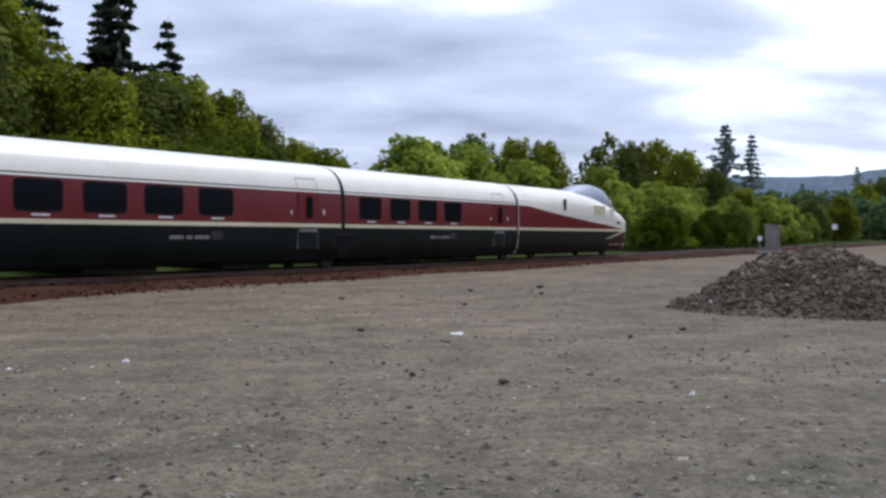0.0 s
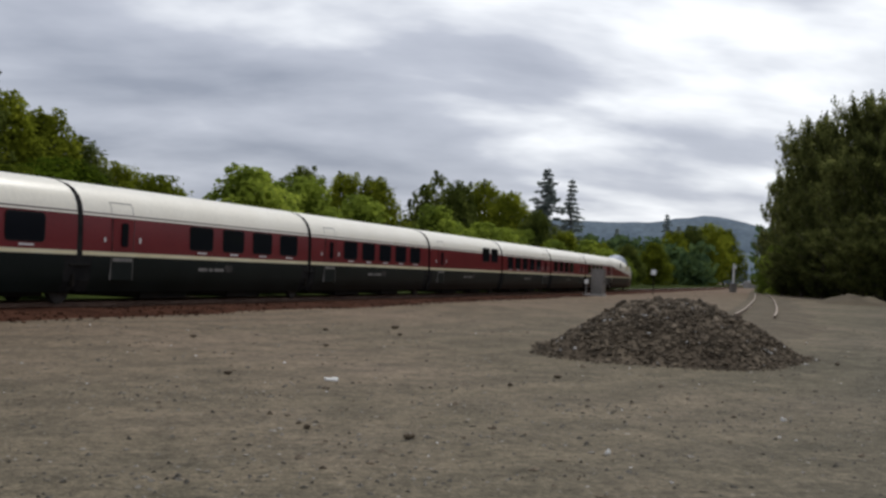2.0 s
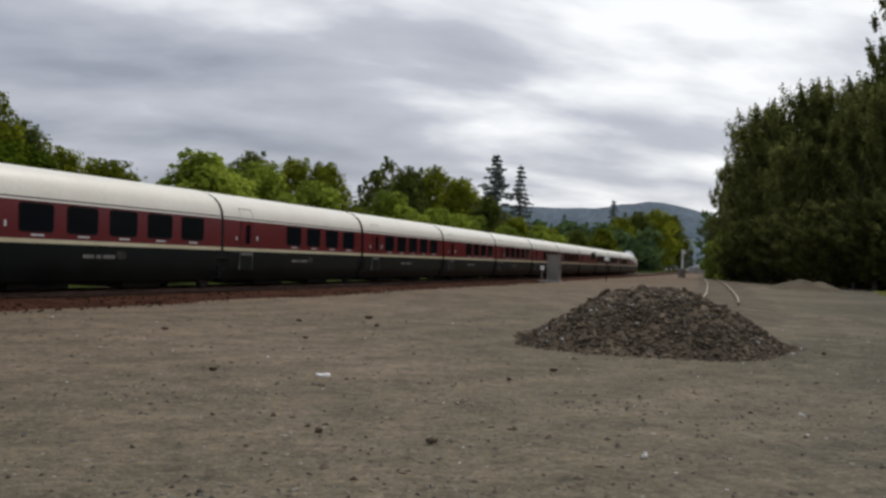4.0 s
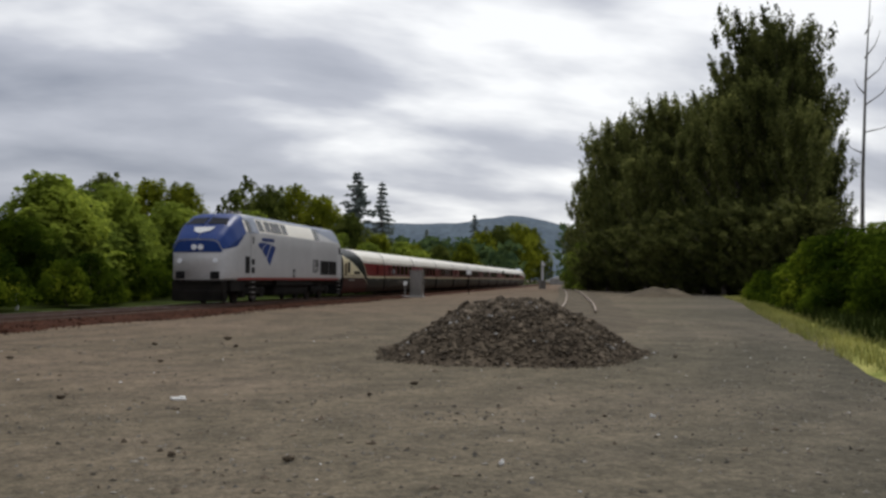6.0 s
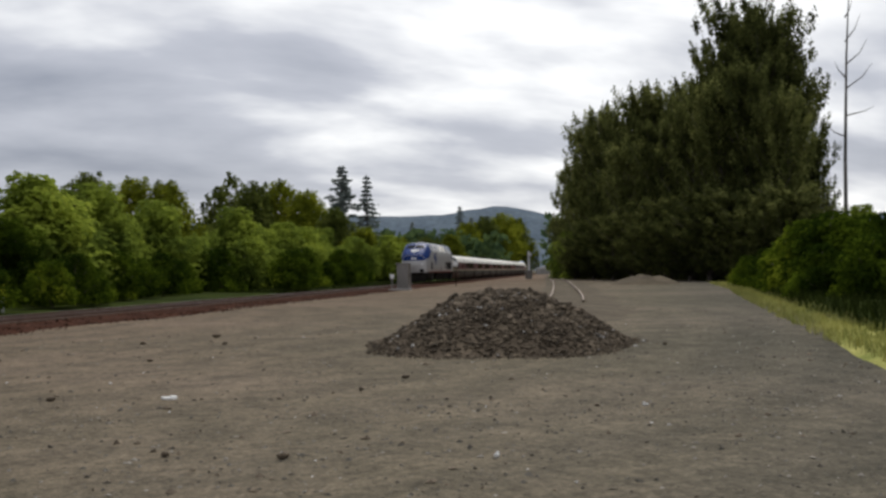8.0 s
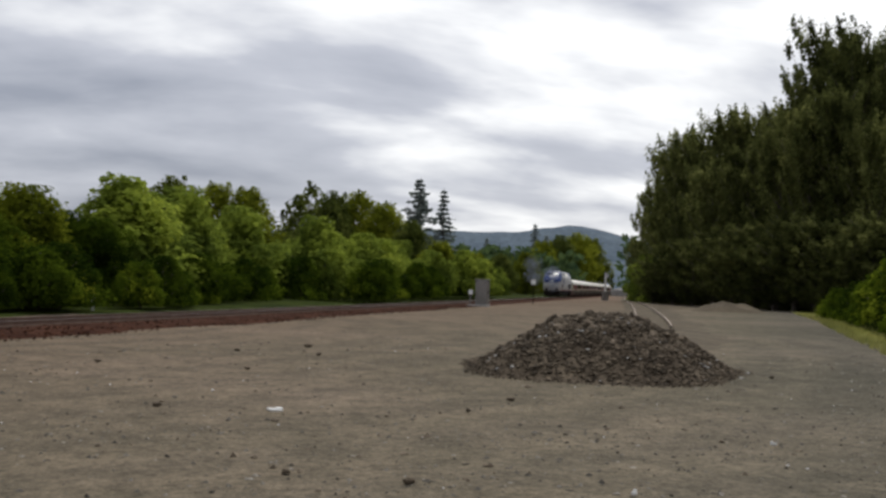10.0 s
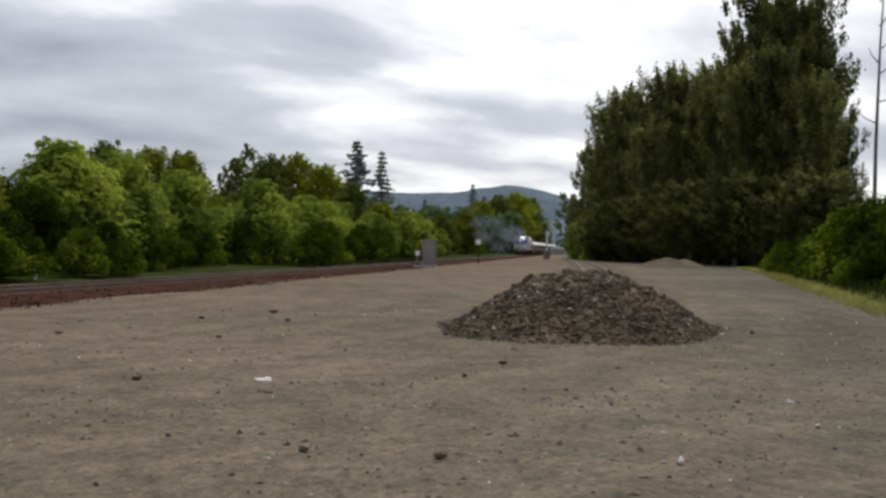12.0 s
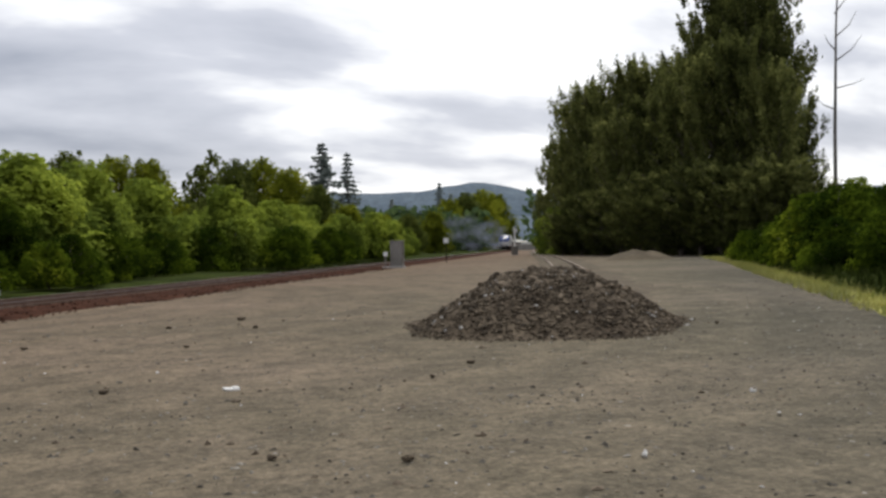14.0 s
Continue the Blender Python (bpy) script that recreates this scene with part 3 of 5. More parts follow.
def build_mound():
    c, s = math.cos(radians(-24)), math.sin(radians(-24))
    place = lambda u, w: (MOUND[0] + u * c - w * s, MOUND[1] + u * s + w * c)
    v, f, n = [], [], 61
    for j in range(n):
        for i in range(n):
            u, w = -3.9 + 7.8 * i / (n - 1), -3.7 + 7.4 * j / (n - 1)
            x, y = place(u, w)
            h = mound_h(u, w)
            v.append((x, y, ground_z(x, y) - 0.06 + h + (0.05 * noise.noise((u * 4, w * 4, 1)) if h > 0.05 else 0)))
    f = [(j * n + i, j * n + i + 1, (j + 1) * n + i + 1, (j + 1) * n + i) for j in range(n - 1) for i in range(n - 1)]
    heap = thing("stone_heap", "heap of brown broken stone and earth over the siding's end", "stone heap")
    part("earth", mesh("earth", v, f, M["heap"], True), heap)
    rnd = random.Random(5)
    shapes = [stone_mesh("stone", M["stone"], 20 + k) for k in range(7)]
    for i in range(300):
        u, w = rnd.gauss(0, 1.5), -abs(rnd.gauss(0, 1.5)) + 0.5
        h = mound_h(u, w)
        if h < 0.02:
            u, w = u * 0.6, w * 0.6
            h = mound_h(u, w)
        x, y = place(u, w)
        d = 0.08 + 0.17 * rnd.random() ** 2.2
        part("stone", shapes[i % 7], heap, m=pose(x, y, ground_z(x, y) - 0.03 + h, rnd.uniform(0, 360), rnd.uniform(-30, 30), rnd.uniform(0, 360)) @ Matrix.Diagonal((d, d * rnd.uniform(0.6, 1), d * rnd.uniform(0.6, 1), 1)))
    pl = []
    for i in range(15000):
        u, w = rnd.gauss(0, 1.85), rnd.gauss(-0.3, 1.75)
        h = mound_h(u, w)
        x, y = place(u, w)
        pl.append((x, y, ground_z(x, y) - 0.045 + h, 0.03 + 0.10 * rnd.random() ** 2.4 * (1 if h > 0.03 else 0.5)))
    for i in range(3000):
        a, q = rnd.uniform(0, 6.283), 1.0 + 0.42 * rnd.random() ** 1.6
        u, w = 2.42 * q * math.cos(a), 3.25 * q * math.sin(a)
        x, y = place(u, w)
        pl.append((x, y, ground_z(x, y) - 0.03 + mound_h(u, w), 0.018 + 0.05 * rnd.random() ** 2.5))
    pale = []
    for i in range(80):
        u, w = rnd.gauss(0, 1.7), rnd.gauss(-0.9, 1.2)
        x, y = place(u, w)
        pale.append((x, y, ground_z(x, y) - 0.03 + mound_h(u, w), rnd.uniform(0.05, 0.12)))
    tagged(part("pale_stones", chips("pale_stones", pale, M["concrete"], seed=31), heap, "pale grey stones among the rubble"), kind="stuff")
    tagged(part("rubble", chips("rubble", pl, M["rubble"], seed=8), heap), kind="stuff")
    # the low far pile beside the right-hand trees
    v, f, n = [], [], 25
    for j in range(n):
        for i in range(n):
            u, w = -1 + 2 * i / (n - 1), -1 + 2 * j / (n - 1)
            r = min(1, math.hypot(u, w))
            v.append((47.0 + 3.3 * u, 82.5 + 3.0 * w, ground_z(47, 82) - 0.05 + 0.85 * (1 - r * r) ** 1.1 * (1 + 0.3 * noise.noise((u * 3, w * 3, 9)))))
    f = [(j * n + i, j * n + i + 1, (j + 1) * n + i + 1, (j + 1) * n + i) for j in range(n - 1) for i in range(n - 1)]
    tagged(new("earth_bank", mesh("earth_bank", v, f, M["earth"], True)), "low pile of brown earth by the trees", "earth pile")


build_mound()


# ---- grass verge and hills ----
VERGE = [(0.5, -6.0), (6.0, 3.2), (12.9, 15.2), (17.8, 23.4), (23.2, 32.2), (31.0, 44.8), (39.0, 57.5), (50.0, 76.0), (62.0, 98.0)]


def tufts(name, places, material, seed=1, tall=0.3):
    """Grass blades as narrow bent triangles; places: (x, y, z, height)."""
    rnd = np.random.default_rng(seed)
    P = np.array(places)
    n = len(P)
    a, lean = rnd.uniform(0, 6.28, n), rnd.uniform(0.1, 0.6, n)
    w = P[:, 3] * 0.06
    dx, dy = np.cos(a), np.sin(a)
    b0 = P[:, :3] + np.stack([-dy * w, dx * w, np.zeros(n)], 1)
    b1 = P[:, :3] - np.stack([-dy * w, dx * w, np.zeros(n)], 1)
    tip = P[:, :3] + np.stack([dx * lean * P[:, 3], dy * lean * P[:, 3], P[:, 3]], 1)
    v = np.stack([b0, b1, tip], 1).reshape(-1, 3)
    f = np.arange(3 * n).reshape(n, 3)
    return mesh(name, v.tolist(), f.tolist(), material)


def build_verge():
    pts = np.array(VERGE)
    d = np.concatenate([[0], np.cumsum(np.hypot(*np.diff(pts, axis=0).T))])
    q = np.arange(0, d[-1], 1.0)
    px, py = np.interp(q, d, pts[:, 0]), np.interp(q, d, pts[:, 1])
    th = np.arctan2(np.gradient(px), np.gradient(py))
    line = list(zip(px, py, th))
    tagged(new("grass_verge", strip("grass_verge", line, [(-0.5, -0.08), (0.1, 0.10), (0.6, 0.16), (1.15, 0.14)], M["grass"], True, 0.15)), "strip of yellow dry grass along the gravel", "grass", kind="structure")
    tagged(new("weed_bank", strip("weed_bank", line, [(1.0, 0.13), (2.2, 0.26), (9, 0.35), (22, 0.4), (60, 0.4)], M["weeds"], True, 0.6)), "green bank of weeds under the bushes", "weeds", kind="structure")
    rnd = random.Random(2)
    pl, pg = [], []
    for i in range(20000):
        k = rnd.uniform(10, 100)
        o = rnd.uniform(-0.3, 1.6) + 0.25 * noise.noise((k * 0.4, 3, 0))
        x, y, t = np.interp(k, q, px), np.interp(k, q, py), np.interp(k, q, th)
        (pl if o < 0.85 or rnd.random() < 0.3 else pg).append((x + o * math.cos(t), y - o * math.sin(t), 0.14, rnd.uniform(0.08, 0.26)))
    for i in range(14000):
        k, o = rnd.uniform(10, 100), rnd.uniform(1.2, 9)
        x, y, t = np.interp(k, q, px), np.interp(k, q, py), np.interp(k, q, th)
        pg.append((x + o * math.cos(t), y - o * math.sin(t), 0.2, rnd.uniform(0.2, 0.6)))
    tagged(new("dry_grass", tufts("dry_grass", pl, M["grass"])), "tufts of straw-yellow grass on the verge", "grass", kind="stuff")
    tagged(new("green_weeds", tufts("green_weeds", pg, M["weeds"], 4)), "knee-high green weeds behind the verge", "weeds", kind="stuff")
    # weeds beyond the main track
    line = [line_at(s) for s in np.arange(-120, 640, 4.0)]
    tagged(new("weed_strip", strip("weed_strip", line, [(-3.4, 0.0), (-3.9, 0.20), (-5.0, 0.27), (-9, 0.30), (-60, 0.4)], M["weeds"], True, 0.4)), "strip of green weeds beyond the track", "weeds", kind="structure")
    pw = []
    for i in range(7000):
        s, o = rnd.uniform(64, 130), rnd.uniform(-6.5, -3.6)
        x, y, t = line_at(s)
        pw.append((x + o * math.cos(t), y - o * math.sin(t), 0.1, rnd.uniform(0.15, 0.5)))
    tagged(new("trackside_weeds", tufts("trackside_weeds", pw, M["weeds"], 6)), "green weeds growing beside the far rail", "weeds", kind="stuff")


build_verge()


def build_hills():
    for k, (dist, base, amp, peak) in enumerate([(2600, 132, 14, 46), (1500, 52, 14, 0)]):
        v, f, n = [], [], 240
        for i in range(n):
            az = radians(-80 + 170 * i / (n - 1))
            a = math.degrees(az)
            h = base + amp * noise.noise((a * 0.11, k * 7, 0.5)) + 5 * noise.noise((a * 1.3, k, 2)) + 2.5 * noise.noise((a * 4, k, 3))
            h += peak * 0.86 * math.exp(-((a - 22.3) / 2.6) ** 2) + 0.62 * peak * math.exp(-((a - 12.5) / 6.5) ** 2)
            for dd, hh in ((0, -5), (120, h * 0.5), (300, h), (900, h * 0.7)):
                v.append(((dist + dd) * math.sin(az), (dist + dd) * math.cos(az), hh))
        f = [(4 * i + j, 4 * i + 4 + j, 4 * i + 5 + j, 4 * i + 1 + j) for i in range(n - 1) for j in range(3)]
        tagged(new("backdrop_ridge", mesh("backdrop_ridge", v, f, M["hill"], True)), "wooded ridge on the horizon, haze painted into its blue-green colour", "hill", kind="structure")


build_hills()


# ---- trees ----
def leaves(pts, size, rnd, up=0.3, stretch=1.5, out=None):
    """A kite-shaped leaf spray at each point; out: the way it mostly faces. Returns vertices and faces."""
    n = len(pts)
    face = rnd.normal(0, 1, (n, 3)); face[:, 2] += up
    if out is not None:
        face = face * 0.5 + out * 1.0 + np.array([0, 0, 0.45])
    face /= np.linalg.norm(face, axis=1)[:, None]
    a = np.cross(face, rnd.normal(0, 1, (n, 3)))
    a /= np.linalg.norm(a, axis=1)[:, None]
    b = np.cross(face, a)
    s = size * rnd.uniform(0.5, 1.4, (n, 1))
    nrm = face * s * 0.16
    v = np.stack([pts - a * s * stretch / 2, pts + b * s / 2 + nrm, pts + a * s * stretch / 2, pts - b * s / 2 + nrm], 1)
    f = np.arange(4 * n).reshape(n, 4)
    return v.reshape(-1, 3), f


def limb(v, f, p, q, r0, r1, sides=6):
    p, q = np.array(p, float), np.array(q, float)
    d = (q - p) / np.linalg.norm(q - p)
    e = np.cross(d, (0.3, 0.9, 0.2)); e /= np.linalg.norm(e)
    g = np.cross(d, e)
    k = len(v)
    for c, r in ((p, r0), (q, r1)):
        for i in range(sides):
            t = 2 * math.pi * i / sides
            v.append(c + r * (math.cos(t) * e + math.sin(t) * g))
    for i in range(sides):
        j = (i + 1) % sides
        f.append((k + i, k + j, k + sides + j, k + sides + i))
    f.append(tuple(range(k + sides, k + 2 * sides)))


def broadleaf(h, spread, size, count, low=0.12, seed=0, clumps=26, narrow=1.0, twig=0.0):
    """Trunk and crown of a leafy tree: limbs that end in uneven leaf clumps of many sizes."""
    rnd = np.random.default_rng(seed)
    tv, tf = [], []
    bend = rnd.normal(0, 0.03 * h, (4, 2)); bend[0] = 0
    nodes = [np.array([*bend[i], h * 0.85 * i / 3]) for i in range(4)]
    r = 0.018 * h + 0.03
    for i in range(3):
        limb(tv, tf, nodes[i], nodes[i + 1], r * (1 - 0.28 * i), r * (1 - 0.28 * (i + 1)), 8)
    P, N = [], []
    for k in range(clumps):
        u = (k + rnd.random()) / clumps
        z = h * (low + (0.98 - low) * u)
        # widest a third of the way up, drawn in towards the top
        prof = (math.sin(math.pi * min(1, (u * 0.85 + 0.15)) ** 0.75)) ** 0.7
        rad = spread * prof * rnd.uniform(0.35, 1.15)
        an = k * 2.4 + rnd.uniform(-0.5, 0.5)
        c = np.array([rad * math.cos(an) * 0.72, rad * math.sin(an) * 0.72, z])
        br = spread * rnd.uniform(0.20, 0.50) * (0.7 + 0.5 * prof)
        start = nodes[0] * 0 + np.array([bend[1][0] * u, bend[1][1] * u, max(0.1 * h, z - 0.12 * h - 0.3 * rad)])
        limb(tv, tf, start, c, r * 0.32 * (1.1 - u), 0.02 + r * 0.06, 5)
        n = max(8, int(count / clumps * (br / (0.34 * spread)) ** 2))
        d = rnd.normal(0, 1, (n, 3)); d /= np.linalg.norm(d, axis=1)[:, None]
        rr = br * rnd.uniform(0.55, 1.0, (n, 1)) ** 0.5 * (1 + 0.22 * np.sin(3 * d[:, :1] + k) + rnd.normal(0, 0.10, (n, 1)))
        pts = c + d * rr * np.array([1, 1, 0.85 * narrow])
        P.append(pts)
        N.append(d)
        if twig:
            m = int(n * twig)
            w = rnd.uniform(0, 1, (m, 1))
            t = c + np.array([[0, 0, br]]) * (0.6 + 1.0 * w) + rnd.normal(0, 0.10 * br, (m, 3)) + rnd.normal(0, 0.35 * br, (1, 3)) * np.array([1, 1, 0])
            P.append(t)
            N.append(rnd.normal(0, 0.6, (m, 3)))
    P, N = np.concatenate(P), np.concatenate(N)
    N = N[P[:, 2] > 0.15]
    P = P[P[:, 2] > 0.15]
    P[:, 2] *= h / np.percentile(P[:, 2], 99.5)
    N, P = N[P[:, 2] < 1.01 * h], P[P[:, 2] < 1.01 * h]
    lv, lf = leaves(P, size, rnd, out=N)
    return (tv, tf), (lv, lf)


def cottonwood(h, spread, size, count, seed=0, branches=90):
    """A tall cottonwood: steep limbs that end in upright feathery plumes, with gaps between them."""
    rnd = np.random.default_rng(seed)
    tv, tf, P, N = [], [], [], []
    lean = rnd.normal(0, 0.02 * h, 2)
    r = 0.012 * h + 0.05
    limb(tv, tf, (0, 0, 0), (lean[0] * 0.4, lean[1] * 0.4, h * 0.45), r, r * 0.6, 8)
    limb(tv, tf, (lean[0] * 0.4, lean[1] * 0.4, h * 0.45), (lean[0], lean[1], h * 0.93), r * 0.6, 0.03, 7)
    for k in range(branches):
        u = (k + rnd.random()) / branches
        z0 = h * (0.03 + 0.85 * u)
        reach = spread * (0.30 + 0.85 * math.sin(math.pi * min(1.0, 0.22 + 0.72 * u)) ** 0.9) * rnd.uniform(0.45, 1.12)
        an = k * 2.39996 + rnd.uniform(-0.4, 0.4)
        rise = min(reach * rnd.uniform(0.7, 1.7), h * 1.0 - z0)
        p = np.array([lean[0] * u, lean[1] * u, z0])
        q = p + np.array([reach * math.cos(an), reach * math.sin(an), rise])
        limb(tv, tf, p, q, r * 0.30 * (1.15 - u), 0.02, 5)
        # the plumes stand along the outer part of the limb, nearly upright
        for w in (0.35, 0.6, 0.82, 1.0):
            foot = p + (q - p) * (w + rnd.normal(0, 0.05))
            tall = h * rnd.uniform(0.06, 0.14)
            wide = tall * rnd.uniform(0.15, 0.30)
            n = max(6, int(count / (branches * 4) * rnd.uniform(0.5, 1.5)))
            t = rnd.beta(1.6, 1.9, (n, 1))
            girth = wide * np.sin(np.pi * (0.12 + 0.86 * t)) ** 0.8
            d = rnd.normal(0, 1, (n, 3)); d[:, 2] *= 0.25
            tip = np.array([0.22 * math.cos(an), 0.22 * math.sin(an), 1.0]) * tall
            P.append(foot - np.array([0, 0, 0.4 * tall]) + tip * t + d * girth * 0.62)
            N.append(d / (np.linalg.norm(d, axis=1)[:, None] + 0.01))
    P, N = np.concatenate(P), np.concatenate(N)
    keep = P[:, 2] > 0.3
    P, N = P[keep], N[keep]
    P[:, 2] *= h / np.percentile(P[:, 2], 99.7)
    return (tv, tf), leaves(P, size, rnd, out=N, stretch=1.7)


def conifer(h, spread, size, count, seed=0, bare=0.08):
    """A fir: straight trunk, drooping whorls of branches that shorten upwards."""
    rnd = np.random.default_rng(seed)
    tv, tf = [], []
    limb(tv, tf, (0, 0, 0), (0, 0, h), 0.014 * h + 0.05, 0.02, 7)
    P, levels = [], int(h * 0.85)
    per = count / (levels * 6)
    for k in range(levels):
        u = k / levels
        z = h * (bare + (1 - bare) * u)
        for b in range(6):
            an = rnd.uniform(0, 6.28)
            ln = spread * (1 - u) ** 0.8 * rnd.uniform(0.45, 1.1) + 0.15
            tip = np.array([ln * math.cos(an), ln * math.sin(an), z - 0.22 * ln])
            if b < 3:
                limb(tv, tf, (0, 0, z), tip, 0.04 + 0.002 * h, 0.012, 4)
            n = max(3, int(per * (0.3 + 1.6 * (1 - u))))
            t = rnd.uniform(0.12, 1, (n, 1)) ** 0.8
            pts = np.array([0, 0, z]) + (tip - np.array([0, 0, z])) * t
            pts = pts + rnd.normal(0, 1, (n, 3)) * np.array([0.1, 0.1, 0.03]) * ln * (1.1 - 0.6 * t) - np.array([0, 0, 0.05 * ln]) * t
            P.append(pts)
    lv, lf = leaves(np.concatenate(P), size, rnd, 0.5, 1.9)
    return (tv, tf), (lv, lf)


def make_tree(name, built, leaf, label, category, group, bark="bark"):
    (tv, tf), (lv, lf) = built
    t = thing(name, label, category, group)
    part("trunk", mesh("trunk", tv, tf, M[bark], True), t)
    part("crown", mesh("crown", lv, lf, leaf), t)
    return t


def polar(az, d):
    return d * math.sin(radians(az)), d * math.cos(radians(az))


class Wood:
    """Builds each kind of tree a few times and copies it to its places."""

    def __init__(self, protos, height):
        self.protos, self.height, self.used, self.k = protos, height, set(), 0

    def plant(self, x, y, h, wide=1.0, which=None, label=""):
        i = self.k % len(self.protos) if which is None else which
        self.k += 1
        s = h / self.height
        m = pose(x, y, ground_z(x, y) - 0.1 + (0.25 if x < -10 + 0.5 * (y - 15) else 0), 0, 0, (self.k * 137.5) % 360) @ Matrix.Diagonal((s * wide, s * wide, s, 1))
        if i in self.used:
            p = self.protos[i].scale
            o = copy_thing(self.protos[i], m @ Matrix.Diagonal((1 / p[0], 1 / p[1], 1 / p[2], 1)))
        else:
            self.used.add(i)
            o = self.protos[i]
            o.matrix_basis = m
        return o


THICKET = Wood([make_tree("broadleaf_tree", broadleaf(7.0, 3.0, 0.24, 6500, 0.03, 50 + k, 22), LEAF["hazed_green"], "leafy green tree in the row along the track", "tree", "trees beyond the track") for k in range(3)], 7.0)
SHRUB = Wood([make_tree("broadleaf_tree", broadleaf(7.0, 3.0, 0.145, 14000, 0.04, 40 + k, 24), LEAF["mid" if k != 1 else "yellow"], "leafy green tree in full foliage beside the track", "tree", "trees beyond the track") for k in range(3)], 7.0)
BUSH = Wood([make_tree("bush", broadleaf(3.6, 2.1, 0.15, 4800, 0.02, 60 + k, 20), LEAF["mid"], "dense leafy green bush at the edge of the wood", "bush", "bushes") for k in range(2)], 3.6)
TALL = Wood([make_tree("broadleaf_tree", broadleaf(18.0, 6.2, 0.33, 12000, 0.08, 80 + k, 32, twig=0.12), LEAF[("spring", "olive", "spring")[k]], "tall leafy tree standing behind the trackside trees", "tree", "tall trees beyond the track") for k in range(3)], 18.0)
COTTON = Wood([make_tree("cottonwood_tree", cottonwood(32.0, 6.8, 0.30, 27000, 90 + k), LEAF["dark"], "tall dark green cottonwood in a dense stand", "tree", "cottonwood stand") for k in range(3)], 32.0)
SCRUB = Wood([make_tree("scrub_bush", broadleaf(3.6, 2.1, 0.2, 2600, 0.0, 65 + k, 18), LEAF["dark"], "low dark scrub along the foot of the cottonwoods", "bush", "scrub") for k in range(2)], 3.6)
# firs beyond 300 m wear the haze-tinted needle colour
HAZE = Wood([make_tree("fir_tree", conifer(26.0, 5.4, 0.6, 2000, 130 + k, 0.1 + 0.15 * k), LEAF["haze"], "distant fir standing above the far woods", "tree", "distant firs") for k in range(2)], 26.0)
FIR = Wood([make_tree("fir_tree", conifer(26.0, 5.2, 0.5, 5200, 120 + k, 0.06 + 0.2 * k), LEAF["needle"], "dark fir with drooping branches standing above the wood", "tree", "firs") for k in range(2)], 26.0)
SPARSE = Wood([make_tree("thin_tree", broadleaf(20.0, 4.2, 0.5, 900, 0.45, 140, 16, twig=0.3), LEAF["olive"], "thin half-bare tree with sparse leaves", "tree", "thin trees")], 20.0)

rnd = random.Random(21)
# the hedge of trees along the far side of the track
for s in np.arange(-34, 46, 3.6):
    x, y, th = line_at(s)
    o = -rnd.uniform(8.5, 12.5)
    SHRUB.plant(x + o * math.cos(th), y - o * math.sin(th), rnd.uniform(3.9, 5.3), rnd.uniform(1.1, 1.5))
for s in np.arange(-30, 46, 2.7):
    x, y, th = line_at(s + rnd.uniform(-1, 1))
    o = -rnd.uniform(4.7, 6.6)
    BUSH.plant(x + o * math.cos(th), y - o * math.sin(th), rnd.uniform(1.3, 2.8), rnd.uniform(1.0, 1.4))
for s in np.arange(46, 190, 5.2):
    x, y, th = line_at(s)
    o = -rnd.uniform(9, 14)
    THICKET.plant(x + o * math.cos(th), y - o * math.sin(th), rnd.uniform(5.4, 7.4) * (1 - 0.0012 * (s - 46)), rnd.uniform(1.0, 1.3))
    if s < 120:
        BUSH.plant(x + (o + 4.5) * math.cos(th), y - (o + 4.5) * math.sin(th), rnd.uniform(2.2, 3.8), 1.2)

# taller trees behind, by their bearing and distance from the standpoint
for az, d, h, w in [(-24.5, 118, 27, 1.0), (-22.5, 122, 21, 1.1), (-20.6, 112, 18, 1.1), (-18.6, 110, 17, 1.1), (-16.4, 116, 18, 1.1), (-14.6, 120, 18.5, 1.1),
                    (-12.8, 126, 17.5, 1.1), (-11.0, 130, 15.2, 1.1), (-9.0, 138, 13.2, 1.1), (-7.0, 145, 11.5, 1.1), (-27, 105, 24, 1.2), (-31, 100, 25, 1.2),
                    (-1.8, 165, 15.5, 1.15), (0.4, 170, 17.0, 1.1), (2.7, 172, 16.6, 1.1), (4.4, 168, 15.8, 1.0), (8.9, 190, 17.5, 1.0), (10.2, 195, 18.2, 1.0), (11.6, 190, 16.0, 1.1), (13.2, 185, 12.5, 1.2),
                    (-4.5, 150, 8.5, 1.3), (6.2, 180, 9.5, 1.4), (7.4, 150, 9, 1.5), (14.8, 180, 9.0, 1.4), (16.6, 185, 7.2, 1.4), (18.0, 215, 8.2, 1.4), (19.4, 240, 9.5, 1.4), (20.3, 370, 18, 1.2), (21.2, 390, 21, 1.2), (22.1, 400, 22.5, 1.2), (22.9, 425, 22, 1.1)]:
    x, y = polar(az, d)
    TALL.plant(x, y, h, w)
for az, d, h in [(-22.3, 135, 36), (-23.8, 140, 34), (-18.2, 138, 36.5), (-19.0, 142, 31), (-15.7, 140, 29), (-25.6, 132, 30), (14.9, 320, 31), (17.3, 520, 26), (19.9, 560, 36), (20.5, 560, 30), (18.7, 600, 22), (50.4, 210, 21), (51.4, 212, 25)]:
    x, y = polar(az, d)
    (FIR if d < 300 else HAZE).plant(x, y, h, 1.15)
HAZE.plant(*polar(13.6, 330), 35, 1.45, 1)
for az, d, h in [(6.9, 200, 17.5), (7.8, 205, 20.5), (12.9, 330, 20)]:
    SPARSE.plant(*polar(az, d), h)
